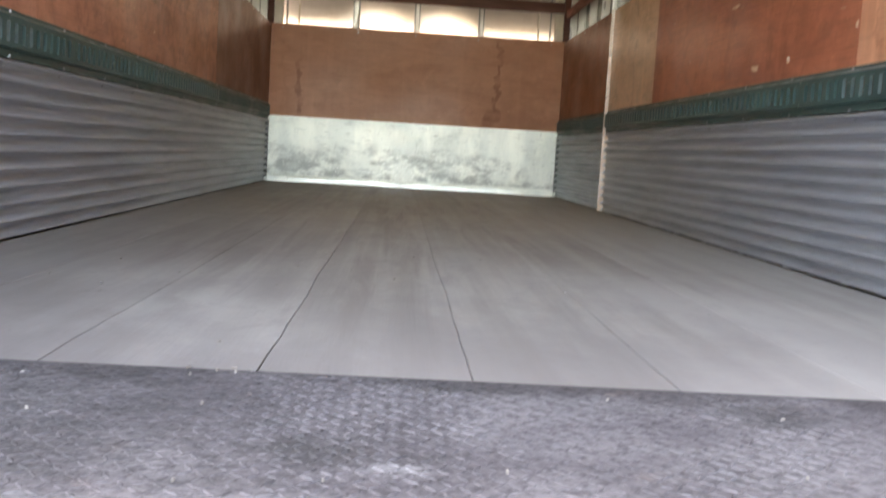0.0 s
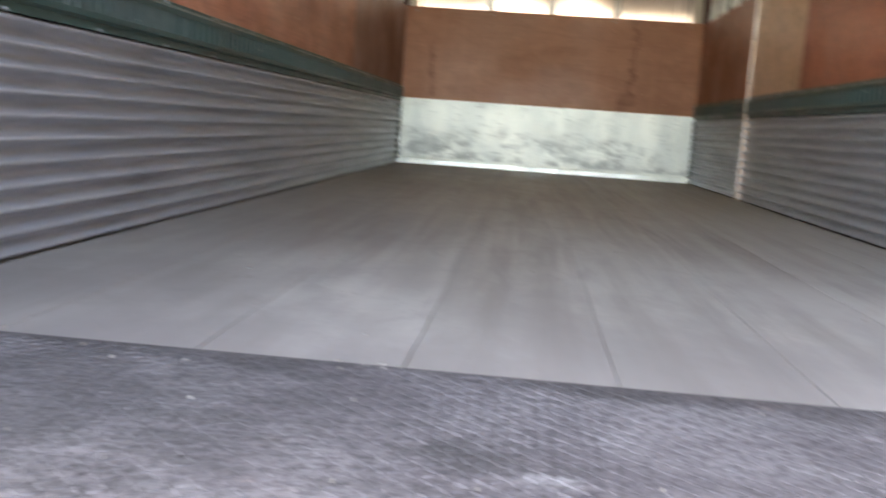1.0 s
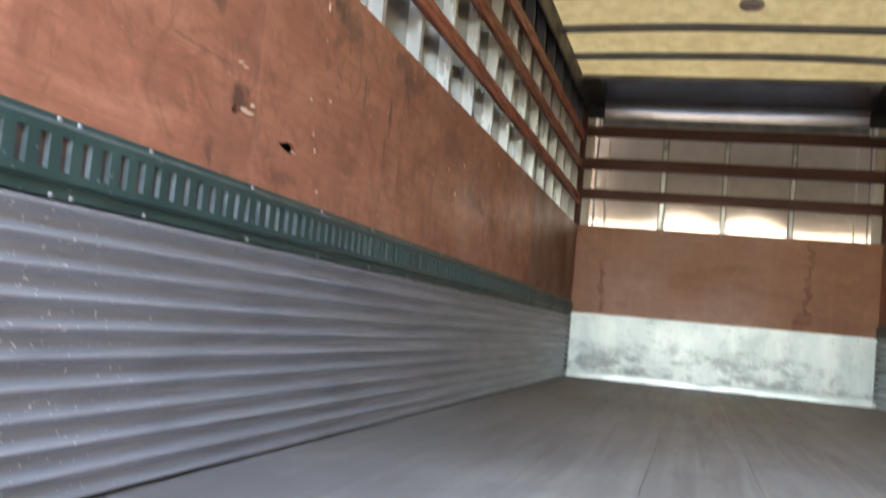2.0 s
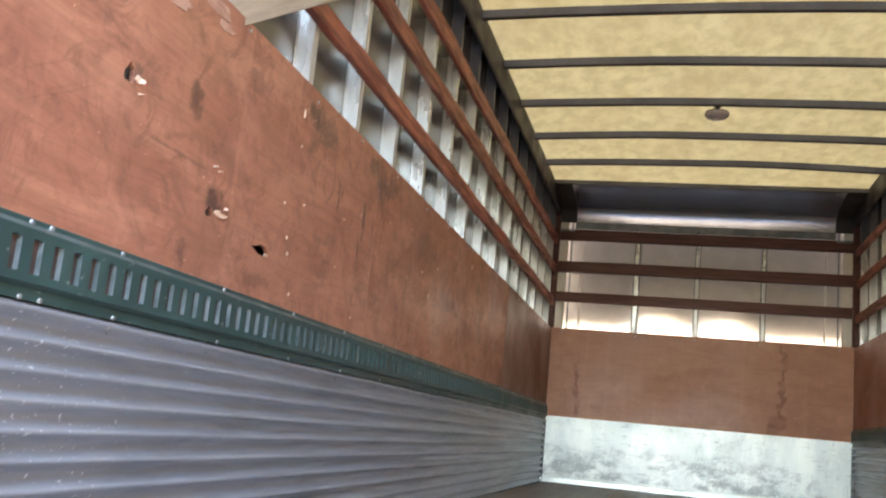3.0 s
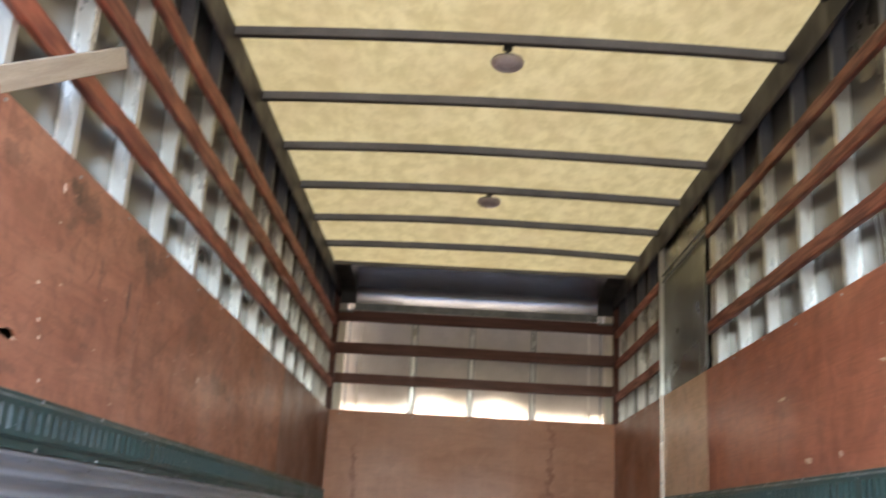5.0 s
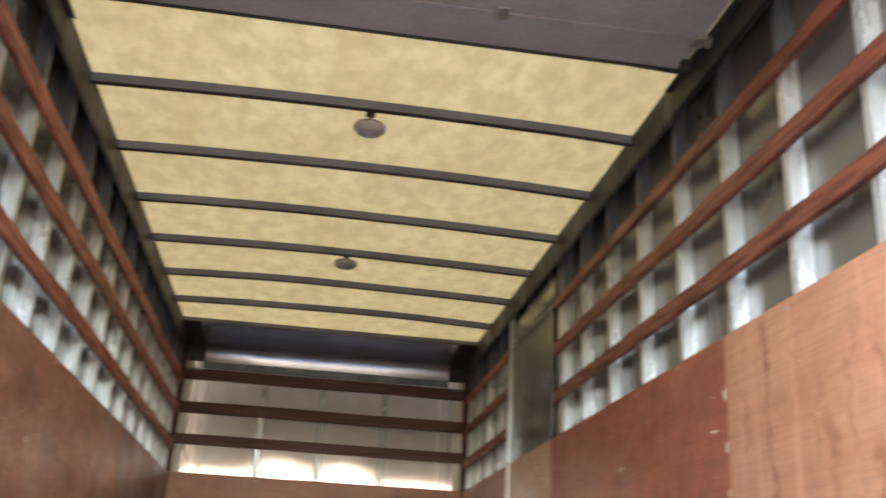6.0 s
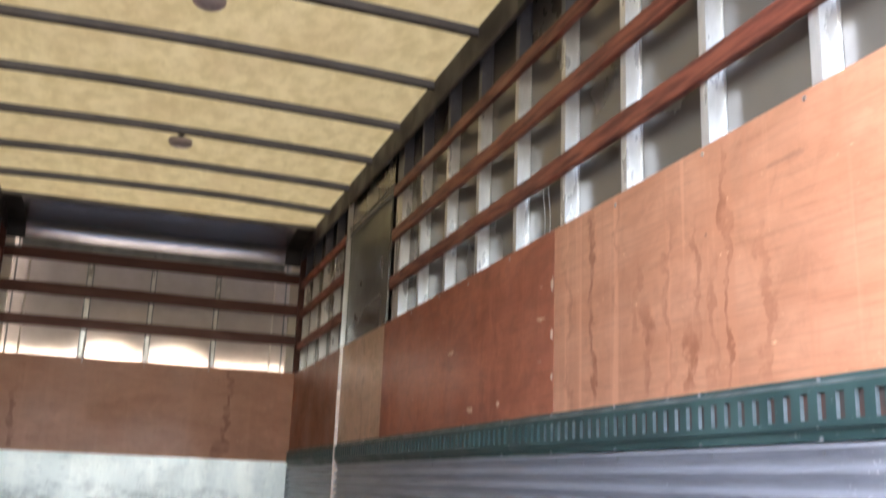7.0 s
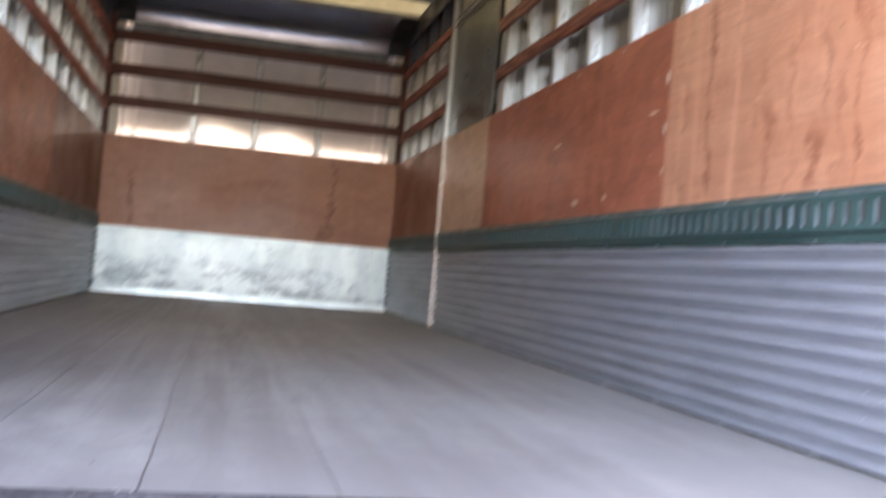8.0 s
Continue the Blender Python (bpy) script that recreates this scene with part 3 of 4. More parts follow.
bm = bmesh.new()
rows_ = []
for j in range(45):
    y = Y0 + (L + 0.07 - Y0) * j / 44
    rows_.append([bm.verts.new((x, y, 2.374 + crown(x) + 0.003 * noise.noise((x * 2.1, y * 1.7, 0)))) for x in [-1.264 + 2.528 * i / 20 for i in range(21)]])
for p, q in zip(rows_, rows_[1:]):
    for i in range(20):
        bm.faces.new((p[i], p[i + 1], q[i + 1], q[i]))
tagged(part("ceiling", bm, M_ROOF, smooth=True), "mottled yellow translucent fibreglass roof sheet", "ceiling", kind="structure")

# rear frame round the open doorway
rear = tagged(part("door_frame", block(-1.30, -1.165, Y0 - 0.12, Y0, -0.14, 2.50), M_STEEL), "steel frame of the open rear doorway", "door frame", kind="structure")
part("jamb", block(1.165, 1.30, Y0 - 0.12, Y0, -0.14, 2.50), M_STEEL, rear)
part("header", block(-1.165, 1.165, Y0 - 0.12, Y0, 2.38, 2.50), M_STEEL, rear)

# side roof rails
for side in (-1, 1):
    s = side
    rail = empty("roof_rail", "dark grey steel roof rail along the wall top", "roof rail", "roof rails")
    part("inner_flange", sweep([(s * 1.168, 2.216), (s * 1.174, 2.216), (s * 1.174, 2.361), (s * 1.162, 2.361), (s * 1.162, 2.230)], Y0, L + 0.05, "y", steps=40,
                               wave=lambda y, u, v: (u, v + (0.0025 * noise.noise((y * 1.1, 4, 0)) if v < 2.3 else 0))), M_RAILTOP, rail)
    part("top_flange", block(*sorted((s * 1.162, s * 1.251)), Y0, L + 0.05, 2.3615, 2.373), M_RAILTOP, rail)

# roof bows
for i, y in enumerate(BOWS + [BOWS[0] - 0.630 * k for k in (1, 2, 3)]):
    bow = empty("roof_bow", "dark grey arched steel roof bow under the yellow roof", "roof bow", "roof bows")
    # web paler and bluer, flange darker: daylight from the rear put into the colours
    for word, half, z0, z1, material in (("web", 0.0100, 0.0045, 0.045, M_BOW_LIT), ("lower_flange", 0.0130, 0.0, 0.0045, M_RAILTOP)):
        bm = bmesh.new()
        rings = []
        for k in range(25):
            x = -1.162 + 2.324 * k / 24
            z = BOW_Z + crown(x) + 0.004 * noise.noise((x * 1.3, y * 3, 5))
            rings.append([bm.verts.new((x, y + dy, z + dz)) for dy, dz in ((-half, z0), (half, z0), (half, z1), (-half, z1))])
        for p, q in zip(rings, rings[1:]):
            for n in range(4):
                bm.faces.new((p[n], p[(n + 1) % 4], q[(n + 1) % 4], q[n]))
        bm.faces.new(rings[0])
        bm.faces.new(rings[-1])
        bmesh.ops.recalc_face_normals(bm, faces=bm.faces)
        part(word, bm, material, bow)

# ---------------------------------------------------------------- side walls: posts, slats, plywood, rails, scuff liners
def hat_post(side, y, z0, z1, crown_w=0.034, label="bare aluminium wall post behind wooden slats"):
    """Hat section: two flanges on the skin, two webs, one crown."""
    s = side
    xf, xs = s * POST_FACE, s * (SKIN - 0.001)
    h = crown_w / 2
    prof = [(xs, y - h - 0.013), (xs - s * 0.003, y - h - 0.013), (xs - s * 0.003, y - h - 0.004), (xf, y - h), (xf, y + h),
            (xs - s * 0.003, y + h + 0.004), (xs - s * 0.003, y + h + 0.013), (xs, y + h + 0.013)]
    post = tagged(part("wall_post", sweep(prof, z0, 2.035, "z"), M_POST), label, "post", "wall posts")
    # the post above the top slat, in a darker blue-grey
    part("post_head", sweep([(x - s * 0.0015 if abs(x) < SKIN - 0.02 else x, y_) for x, y_ in prof], 2.035, z1, "z"), M_HEADS, post, "dark blue-grey post head")
    return post


for side in (-1, 1):
    for y in SIDE_POSTS[side]:
        hat_post(side, y, 0.0, 2.361)
hat_post(1, 3.52, 0.0, 2.361, 0.122, "wide aluminium post beside the side door panel")


def slat_bm(side, y0, y1, z0, z1, seed, x=POST_FACE - 0.001, thick=0.022):
    """A rough sawn slat: small bevels, waney lower edge."""
    s = side
    xo, xi = s * x, s * (x - thick)
    b = 0.004
    prof = [(xo, z0), (xi + s * b, z0), (xi, z0 + b), (xi, z1 - b), (xi + s * b, z1), (xo, z1)]

    def wave(y, u, v):
        k = 0.005 * noise.noise((y * 1.4, seed * 3.1, v * 2)) + 0.005 * noise.noise((y * 5, seed, v * 9)) + 0.0025 * noise.noise((y * 17, seed, v * 13))
        return u + (0.25 * k if abs(u) < x - 0.01 else 0), v + k

    return sweep(prof, y0, y1, "y", steps=140, wave=wave)


screw_bm = disc(0.0055, 0.004, 8, axis="x")
SCREW = mesh_of("screw", screw_bm, M_ZINC)


def slats(side, level, y0, y1):
    z0, z1 = SLATS[side][level]
    return part("slat", slat_bm(side, y0, y1, z0, z1, level + side * 5 + y0), M_SLAT, SIDE_WALL[side], "red-brown stained wooden slat")


for level in range(3):
    slats(-1, level, Y0 + 0.02, L - 0.012)
    slats(1, level, Y0 + 0.02, 3.575)
    slats(1, level, 4.78, L - 0.012)


def sheet(side, y0, y1, material, label, holes=()):
    ob = part("plywood_sheet", sheet_with_holes(side, W, 0.010, y0 + 0.0015, y1 - 0.0015, Z_TRACK - 0.02, Z_PLY, holes), material)
    tagged(ob, label, "plywood", "plywood wall sheets")
    for y in SIDE_POSTS[side]:
        if y0 + 0.02 < y < y1 - 0.02:
            for z in (Z_PLY - 0.022,):
                again("screw", SCREW, ob, pose(side * (W - 0.0012), y + 0.02 * math.sin(y * 9), z + 0.008 * math.sin(y * 5)))
    return ob


HOLES = [(0.050, 0.950, 0.040, 0.036), (0.418, 0.775, 0.034, 0.026), (0.700, 0.749, 0.080, 0.032)]
ply_left = sheet(-1, Y0, 1.57, M_PLY_LEFT, "scuffed brown plywood wall sheet with torn holes", HOLES)
ply_mid = sheet(-1, 1.57, 4.29, M_PLY_LEFT, "scuffed brown plywood wall sheet with dark smudges")
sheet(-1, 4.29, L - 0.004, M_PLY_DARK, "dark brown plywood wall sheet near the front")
ply_new = sheet(1, Y0, 1.415, M_PLY_NEW, "orange plywood wall sheet with water runs")
ply_red = sheet(1, 1.415, 3.632, M_PLY_RED, "red-brown plywood wall sheet with pale nicks")
sheet(1, 3.632, 4.703, M_PLY_TAN, "light tan plywood sheet on the side door")
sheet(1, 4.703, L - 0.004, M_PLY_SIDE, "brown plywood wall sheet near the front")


def shard(parent, side, y, z, w, h, material, seed, lift=0.006, name="splinter"):
    """A torn flake standing off the sheet, irregular and curled at one end."""
    rnd = random.Random(seed)
    bm = bmesh.new()
    n = 26 if name == "peeled_veneer" else 9
    front = []
    for k in range(n):
        a = 2 * math.pi * k / n
        r = 0.35 + 0.75 * rnd.random() if n == 9 else 0.72 + 0.30 * noise.noise((math.cos(a) * 1.8, math.sin(a) * 1.8, seed * 1.7)) + 0.12 * rnd.random()
        yy, zz = y + math.cos(a) * w / 2 * r, z + math.sin(a) * h / 2 * r
        out = 0.0015 + lift * max(0, math.cos(a)) * rnd.random()
        front.append((yy, zz, out))
    top = [bm.verts.new((side * (W - o), yy, zz)) for yy, zz, o in front]
    low = [bm.verts.new((side * (W + 0.001), yy, zz)) for yy, zz, o in front]
    bm.faces.new(top)
    for k in range(n):
        bm.faces.new((top[k], top[(k + 1) % n], low[(k + 1) % n], low[k]))
    bmesh.ops.recalc_face_normals(bm, faces=bm.faces)
    return part(name, bm, material, parent)


# splinters round the holes, staples and nicks
for seed, (y, z, w, h) in enumerate(((0.080, 0.950, 0.024, 0.018), (0.090, 0.925, 0.010, 0.005), (0.462, 0.782, 0.052, 0.017), (0.490, 0.800, 0.008, 0.010), (0.735, 0.742, 0.018, 0.010), (0.415, 0.878, 0.010, 0.006), (0.440, 0.874, 0.012, 0.005))):
    shard(ply_left, -1, y, z, w, h, M_SPLIT, seed, 0.012)
for seed, (y, z, w, h) in enumerate(((0.059, 1.196, 0.178, 0.070), (0.172, 1.161, 0.130, 0.050), (0.334, 1.216, 0.162, 0.045), (0.382, 1.189, 0.081, 0.030), (0.245, 1.226, 0.130, 0.035))):
    shard(ply_left, -1, y, z, w, h, M_SPLIT2, seed + 20, 0.004, "peeled_veneer")
for seed, (y, z, w, h) in enumerate(((0.811, 0.896, 0.011, 0.010), (0.942, 0.922, 0.011, 0.008), (0.851, 0.811, 0.010, 0.012), (0.867, 0.771, 0.008, 0.014), (0.908, 0.671, 0.010, 0.014))):
    shard(ply_left, -1, y, z, w, h, M_SPLIT, seed + 40, 0.003)
for seed, (y, z, w, h) in enumerate(((2.476, 0.946, 0.097, 0.014), (2.205, 0.689, 0.081, 0.018), (1.902, 0.691, 0.024, 0.02), (1.514, 0.956, 0.081, 0.010), (1.429, 1.061, 0.015, 0.07), (1.429, 0.891, 0.013, 0.05), (1.429, 0.751, 0.011, 0.03))):
    shard(ply_red, 1, y, z, 1.15 * w, 1.6 * h if h < 0.03 else h, M_SPLIT, seed + 60, 0.004)


# small pale chips and nail heads strewn over the older sheets
chip_rnd = random.Random(17)
for k in range(26):
    y, z = chip_rnd.uniform(0.75, 3.2), chip_rnd.uniform(0.67, 1.20)
    long_ = chip_rnd.random() < 0.15
    shard(ply_left if y < 1.55 else ply_mid, -1, y, z, chip_rnd.uniform(0.006, 0.012), chip_rnd.uniform(0.015, 0.03) if long_ else chip_rnd.uniform(0.006, 0.012),
          M_SPLIT if k % 3 else M_SPLIT2, 80 + k, 0.003)
for k in range(16):
    shard(ply_red, 1, chip_rnd.uniform(1.5, 3.5), chip_rnd.uniform(0.67, 1.20), chip_rnd.uniform(0.008, 0.05), chip_rnd.uniform(0.004, 0.010), M_SPLIT2, 120 + k, 0.003)


def cargo_rail(side, y0, y1, bare):
    """Slotted logistics rail: flanges, raised face with upright slots, backing."""
    s = side
    xw = s * (W - 0.002)                # flange face
    xr = s * (W - 0.015)                # raised face
    zb, zt = Z_SCUFF, Z_TRACK
    f0, f1 = zb + 0.026, zt - 0.022     # raised band
    s0, s1 = zb + 0.040, zb + 0.095     # slot
    verts, faces, pale = [], [], []

    def v(x, y, z):
        verts.append((x, y, z))
        return len(verts) - 1

    def quad(*c):
        faces.append(tuple(v(*p) for p in c))

    def band(xa, za, xb, zb_):
        quad((xa, y0, za), (xa, y1, za), (xb, y1, zb_), (xb, y0, zb_))

    xo = s * (W + 0.004)
    band(xo, zb, xw, zb)
    band(xw, zb, xw, f0 - 0.006)
    band(xw, f0 - 0.006, xr, f0)
    band(xr, f0, xr, s0)
    band(xr, s1, xr, f1)
    # edge bands: wear and the edges' highlight put into one paler green
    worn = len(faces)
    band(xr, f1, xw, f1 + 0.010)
    band(xw, f1 + 0.010, xw, zt - 0.004)
    band(xw, zt - 0.004, xo, zt)
    xk = s * (W - 0.0052)
    n = int((y1 - y0) / 0.0527)
    start = y0 + ((y1 - y0) - n * 0.0527) / 2
    edges = [y0]
    for k in range(n):
        c = start + 0.0527 * (k + 0.5)
        a, b = c - 0.0118, c + 0.0118
        edges += [a, b]
        for ya in (a, b):                                   # slot cheeks
            pale.append(len(faces))
            quad((xr, ya, s0), (xr, ya, s1), (xk, ya, s1), (xk, ya, s0))
        quad((xr, a, s1), (xr, b, s1), (xk, b, s1), (xk, a, s1))
        quad((xr, a, s0), (xr, b, s0), (xk, b, s0), (xk, a, s0))
    edges.append(y1)
    for a, b in zip(edges[::2], edges[1::2]):
        quad((xr, a, s0), (xr, b, s0), (xr, b, s1), (xr, a, s1))
    me = bpy.data.meshes.new("rail_section")
    me.from_pydata(verts, [], faces)
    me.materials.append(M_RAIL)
    me.materials.append(M_CHEEK_LIT)
    me.materials.append(M_EDGE_LIT)
    me.materials.append(M_CHEEK_DIM)
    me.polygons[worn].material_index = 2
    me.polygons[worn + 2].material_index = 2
    for n_, k in enumerate(pale[1::2] if bare else ()):     # rear-facing cheeks painted with the daylight they catch, less and less farther in
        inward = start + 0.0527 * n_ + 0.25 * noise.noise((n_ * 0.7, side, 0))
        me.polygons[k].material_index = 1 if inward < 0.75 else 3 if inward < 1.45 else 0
    me.update()
    return me


RIVET = mesh_of("rivet", disc(0.0055, 0.004, 10, axis="x", r2=0.0035), M_RIVET)
for side in (-1, 1):
    rail = empty("cargo_rail", "green steel cargo rail with upright slots along the wall", "cargo rail", "cargo rails")
    cuts = [Y0, 1.86, 4.31, L - 0.006] if side < 0 else [Y0, 1.75, 4.20, L - 0.006]
    for a, b in zip(cuts, cuts[1:]):
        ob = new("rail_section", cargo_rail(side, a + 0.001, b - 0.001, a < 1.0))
        ob.parent = rail
        # dark brown sheet behind the slots, the hollows' shade put into its colour
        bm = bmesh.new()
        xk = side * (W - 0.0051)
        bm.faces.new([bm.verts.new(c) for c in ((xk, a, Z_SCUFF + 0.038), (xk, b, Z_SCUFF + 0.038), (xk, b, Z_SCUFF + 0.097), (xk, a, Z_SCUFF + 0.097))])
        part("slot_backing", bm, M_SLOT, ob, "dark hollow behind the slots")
        for y in SIDE_POSTS[side] + [-0.168, -0.117] + ([] if side < 0 else [3.52, 3.94, 4.34, 4.74]):
            if a < y + 0.02 < b:
                again("rivet", RIVET, ob, pose(side * (W - 0.004), y + 0.02, Z_TRACK - 0.010))
                again("rivet", RIVET, ob, pose(side * (W - 0.004), y + 0.02, Z_SCUFF + 0.003))


def scuff_liner(side, y0, y1, seed):
    """Corrugated sheet: ten rounded ridges, a little dented, on a flat back."""
    prof = []
    z0, z1, pitch = 0.010, Z_SCUFF - 0.001, 0.0480
    n = 96
    for i in range(n + 1):
        z = z0 + (z1 - z0) * i / n
        ph = (z1 - z - 0.012) / pitch * 2 * math.pi
        w = 0.5 + 0.5 * math.cos(ph)
        prof.append((W + 0.0185 - 0.0285 * w ** 1.8, z))
    rnd = random.Random(seed)
    dents = [(rnd.uniform(y0, y1), rnd.uniform(0.05, 0.45), rnd.uniform(0.05, 0.2), rnd.uniform(0.001, 0.0035)) for _ in range(8)]
    bm = bmesh.new()
    steps = max(12, int((y1 - y0) / 0.07))
    rings = []
    for j in range(steps + 1):
        y = y0 + (y1 - y0) * j / steps
        ring = []
        for u, z in prof:
            ease = min(1, (y - y0) / 0.15, (y1 - y) / 0.15)
            d = 0.0010 * noise.noise((y * 2.3, z * 5, seed)) * ease
            for dy, dz, r, depth in dents:
                q = ((y - dy) / r) ** 2 + ((z - dz) / (r * 0.6)) ** 2
                if q < 1:
                    d += depth * (1 - q) ** 2 * ease
            ring.append(bm.verts.new((side * min(u + d, W + 0.0200), y, z)))
        ring.append(bm.verts.new((side * (W + 0.0212), y, z1)))
        ring.append(bm.verts.new((side * (W + 0.0212), y, z0)))
        rings.append(ring)
    m = len(rings[0])
    for p, q in zip(rings, rings[1:]):
        for i in range(m):
            bm.faces.new((p[i], p[(i + 1) % m], q[(i + 1) % m], q[i]))
    for ring in (rings[0], rings[-1]):                       # end caps with corners of their own
        bm.faces.new([bm.verts.new(v.co) for v in ring])
    bmesh.ops.recalc_face_normals(bm, faces=bm.faces)
    ob = tagged(part("scuff_liner", bm, M_SCUFF, smooth=True), "dull corrugated aluminium scuff liner above the floor", "scuff liner", "scuff liners")
    for y in SIDE_POSTS[side]:
        if y0 + 0.03 < y < y1 - 0.03:
            for k, z in enumerate((0.474,)):
                again("rivet", RIVET, ob, pose(side * (W + 0.002), y + 0.03 * math.sin(7 * y + 3 * k), z + 0.004))
    return ob


for side, cuts in ((-1, [Y0, L - 0.004]), (1, [Y0, 3.61, 4.69, L - 0.004])):
    for i, (a, b) in enumerate(zip(cuts, cuts[1:])):
        scuff_liner(side, a + 0.0002, b - 0.0002, 10 * side + i)

# side door panel above the tan plywood, its trim and the two rods across it
side_panel = empty("side_panel", "plain grey sheet metal panel above tan plywood", "metal panel")
part("lower_sheet", block(1.196, 1.200, 3.645, 4.675, Z_PLY - 0.03, 2.020), M_PANEL, side_panel, "dull grey lower sheet")
part("upper_sheet", block(1.200, 1.204, 3.645, 4.675, 2.0, 2.266), M_SKIN, side_panel, "beige upper sheet")
part("top_edge", block(1.190, 1.199, 3.645, 4.675, 2.014, 2.028, 0.002), M_STEEL, side_panel, "folded dark top edge")
for y in (3.652, 4.668):
    part("edge_flange", block(1.190, 1.1955, y - 0.007, y + 0.007, Z_PLY + 0.002, 2.012, 0.0015), M_PANEL, side_panel)
TRIM = [(1.196, 4.682), (1.160, 4.682), (1.160, 4.688), (1.172, 4.690), (1.172, 4.731), (1.196, 4.731)]
trim = tagged(part("wall_trim", sweep(TRIM, 0.002, Z_PLY + 0.01, "z"), M_TRIM), "narrow scraped metal trim strip standing on the floor", "trim")
part("upper_strip", sweep([(x + 0.002, y + 0.001) for x, y in TRIM], Z_PLY + 0.01, 2.266, "z"), M_POST, trim, "bare aluminium upper strip")
for z, zz in ((2.045, 0.007), (2.000, 0.006)):
    bm = disc(zz, 1.09, 8, axis="y", at=(1.183, 4.12, z))
    tagged(part("thin_rod", bm, M_STEEL), "thin dark rod across the grey panel", "rod", "thin rods")

# torn film caught behind a slat
for k, (y, w) in enumerate(((1.515, 0.008), (1.560, 0.006))):
    bm = sweep([(POST_FACE + 0.004, y), (POST_FACE + 0.006, y), (POST_FACE + 0.008, y + w), (POST_FACE + 0.006, y + w)], 1.25, 1.44, "z", steps=8,
               wave=lambda s, u, v: (u + 0.002 * math.sin(s * 30), v + 0.8 * (s - 1.25) ** 2 - 0.10 * (s - 1.25)))
    tagged(part("plastic_strip", bm, M_FILM), "torn strip of clear plastic behind a slat", "plastic strip", "plastic strips")

# loose board wedged behind the plywood and over the lowest slat
board_a, board_b = Vector((-1.200, 0.344, 1.190)), Vector((-1.144, 1.022, 1.612))
way = (board_b - board_a).normalized()
bm = block(-0.010, 0.010, 0, (board_b - board_a).length, -0.031, 0.031, 0.003)
board = tagged(part("loose_board", bm, M_RAW), "pale raw wooden board wedged behind the plywood", "board")
up = Vector((0, 0, 1))
xa = way.cross(up).normalized()
board.matrix_world = Matrix.Translation(board_a) @ Matrix((xa, way, xa.cross(way))).transposed().to_4x4()

# ---------------------------------------------------------------- front wall
kick = tagged(part("kick_plate", block(-W - 0.018, W + 0.018, L - 0.003, L + 0.004, 0.004, Z_KICK, 0.0015), M_GALV), "scratched galvanised steel kick plate on the front wall", "kick plate")
part("bottom_flange", sweep([(L - 0.004, 0.046), (L - 0.008, 0.040), (L - 0.012, 0.006), (L - 0.012, 0.002), (L - 0.004, 0.002)], -W - 0.012, W + 0.012, "x", steps=30,
     wave=lambda s, u, v: (u, v + (0.004 * noise.noise((s * 3, 0, 0)) if v > 0.02 else 0))), M_GALV, kick, "bright bent lower edge")
fp = tagged(part("plywood_sheet", block(-W - 0.018, W + 0.018, L, L + 0.018, Z_KICK - 0.02, Z_FPLY, 0.001), M_PLY_FRONT), "brown plywood sheet across the front wall", "plywood", "plywood wall sheets")
SCREW_Y = mesh_of("screw", disc(0.006, 0.004, 8, axis="y"), M_ZINC)
for x in (-1.1, -0.51, -0.02, 0.50, 1.08):
    for z in (Z_FPLY - 0.03,):
        again("screw", SCREW_Y, fp, pose(x + 0.02 * math.sin(9 * x), L - 0.001, z))
for i, (x, w) in enumerate(((-0.51, 0.030), (-0.02, 0.022), (0.50, 0.022))):
    h = w / 2
    yf, ys = L + 0.020, L + 0.062
    prof = [(x - h - 0.014, ys), (x - h - 0.014, ys - 0.003), (x - h - 0.001, ys - 0.003), (x - h, yf), (x + h, yf), (x + h + 0.001, ys - 0.003), (x + h + 0.014, ys - 0.003), (x + h + 0.014, ys)]
    post = tagged(part("wall_post", sweep(prof, 0.0, 2.33, "z"), M_POST), "narrow aluminium post on the front wall", "post", "front wall posts")
    # grey strips stand in for the shaded gaps beside the post
    for q in (-1, 1):
        part("sealing_strip", block(*sorted((x + q * (h + 0.003), x + q * (h + 0.012))), ys - 0.010, ys - 0.0035, 1.2, 2.33, 0.001), M_STEELP, post, "grey strip standing in for a shaded gap")
for s in (-1, 1):
    prof = [(s * 1.248, L + 0.024), (s * 1.105, L + 0.030), (s * 1.096, L + 0.036), (s * 1.096, L + 0.060), (s * 1.248, L + 0.060)]
    post = tagged(part("corner_post", sweep(prof, 0.0, 2.33, "z"), M_PALE), "pale painted corner post of the front wall", "corner post", "front corner posts")
    # grey strip drawn for the dark shaded line near the corner
    part("sealing_strip", block(*sorted((s * 1.060, s * 1.072)), L + 0.052, L + 0.0615, 1.2, 2.33, 0.001), M_STEELP, post, "grey strip standing in for a shaded gap")
    part("edge_strip", block(*sorted((s * 0.962, s * 0.976)), L + 0.050, L + 0.0615, 1.2, 2.33, 0.001), M_PALE, post, "thin pale edge strip")
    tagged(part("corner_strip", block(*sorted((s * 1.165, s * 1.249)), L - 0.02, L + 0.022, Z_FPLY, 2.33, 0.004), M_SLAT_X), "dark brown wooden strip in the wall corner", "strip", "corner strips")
for (z0, z1) in ((1.484, 1.571), (1.737, 1.832), (2.012, 2.107)):
    prof = [(L + 0.018, z0), (L - 0.006, z0 + 0.003), (L - 0.008, z0 + 0.006), (L - 0.008, z1 - 0.006), (L - 0.006, z1 - 0.003), (L + 0.018, z1)]
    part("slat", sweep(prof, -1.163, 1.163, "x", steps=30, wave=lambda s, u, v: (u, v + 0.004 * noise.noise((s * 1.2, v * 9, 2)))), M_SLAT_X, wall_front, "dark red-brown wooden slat")

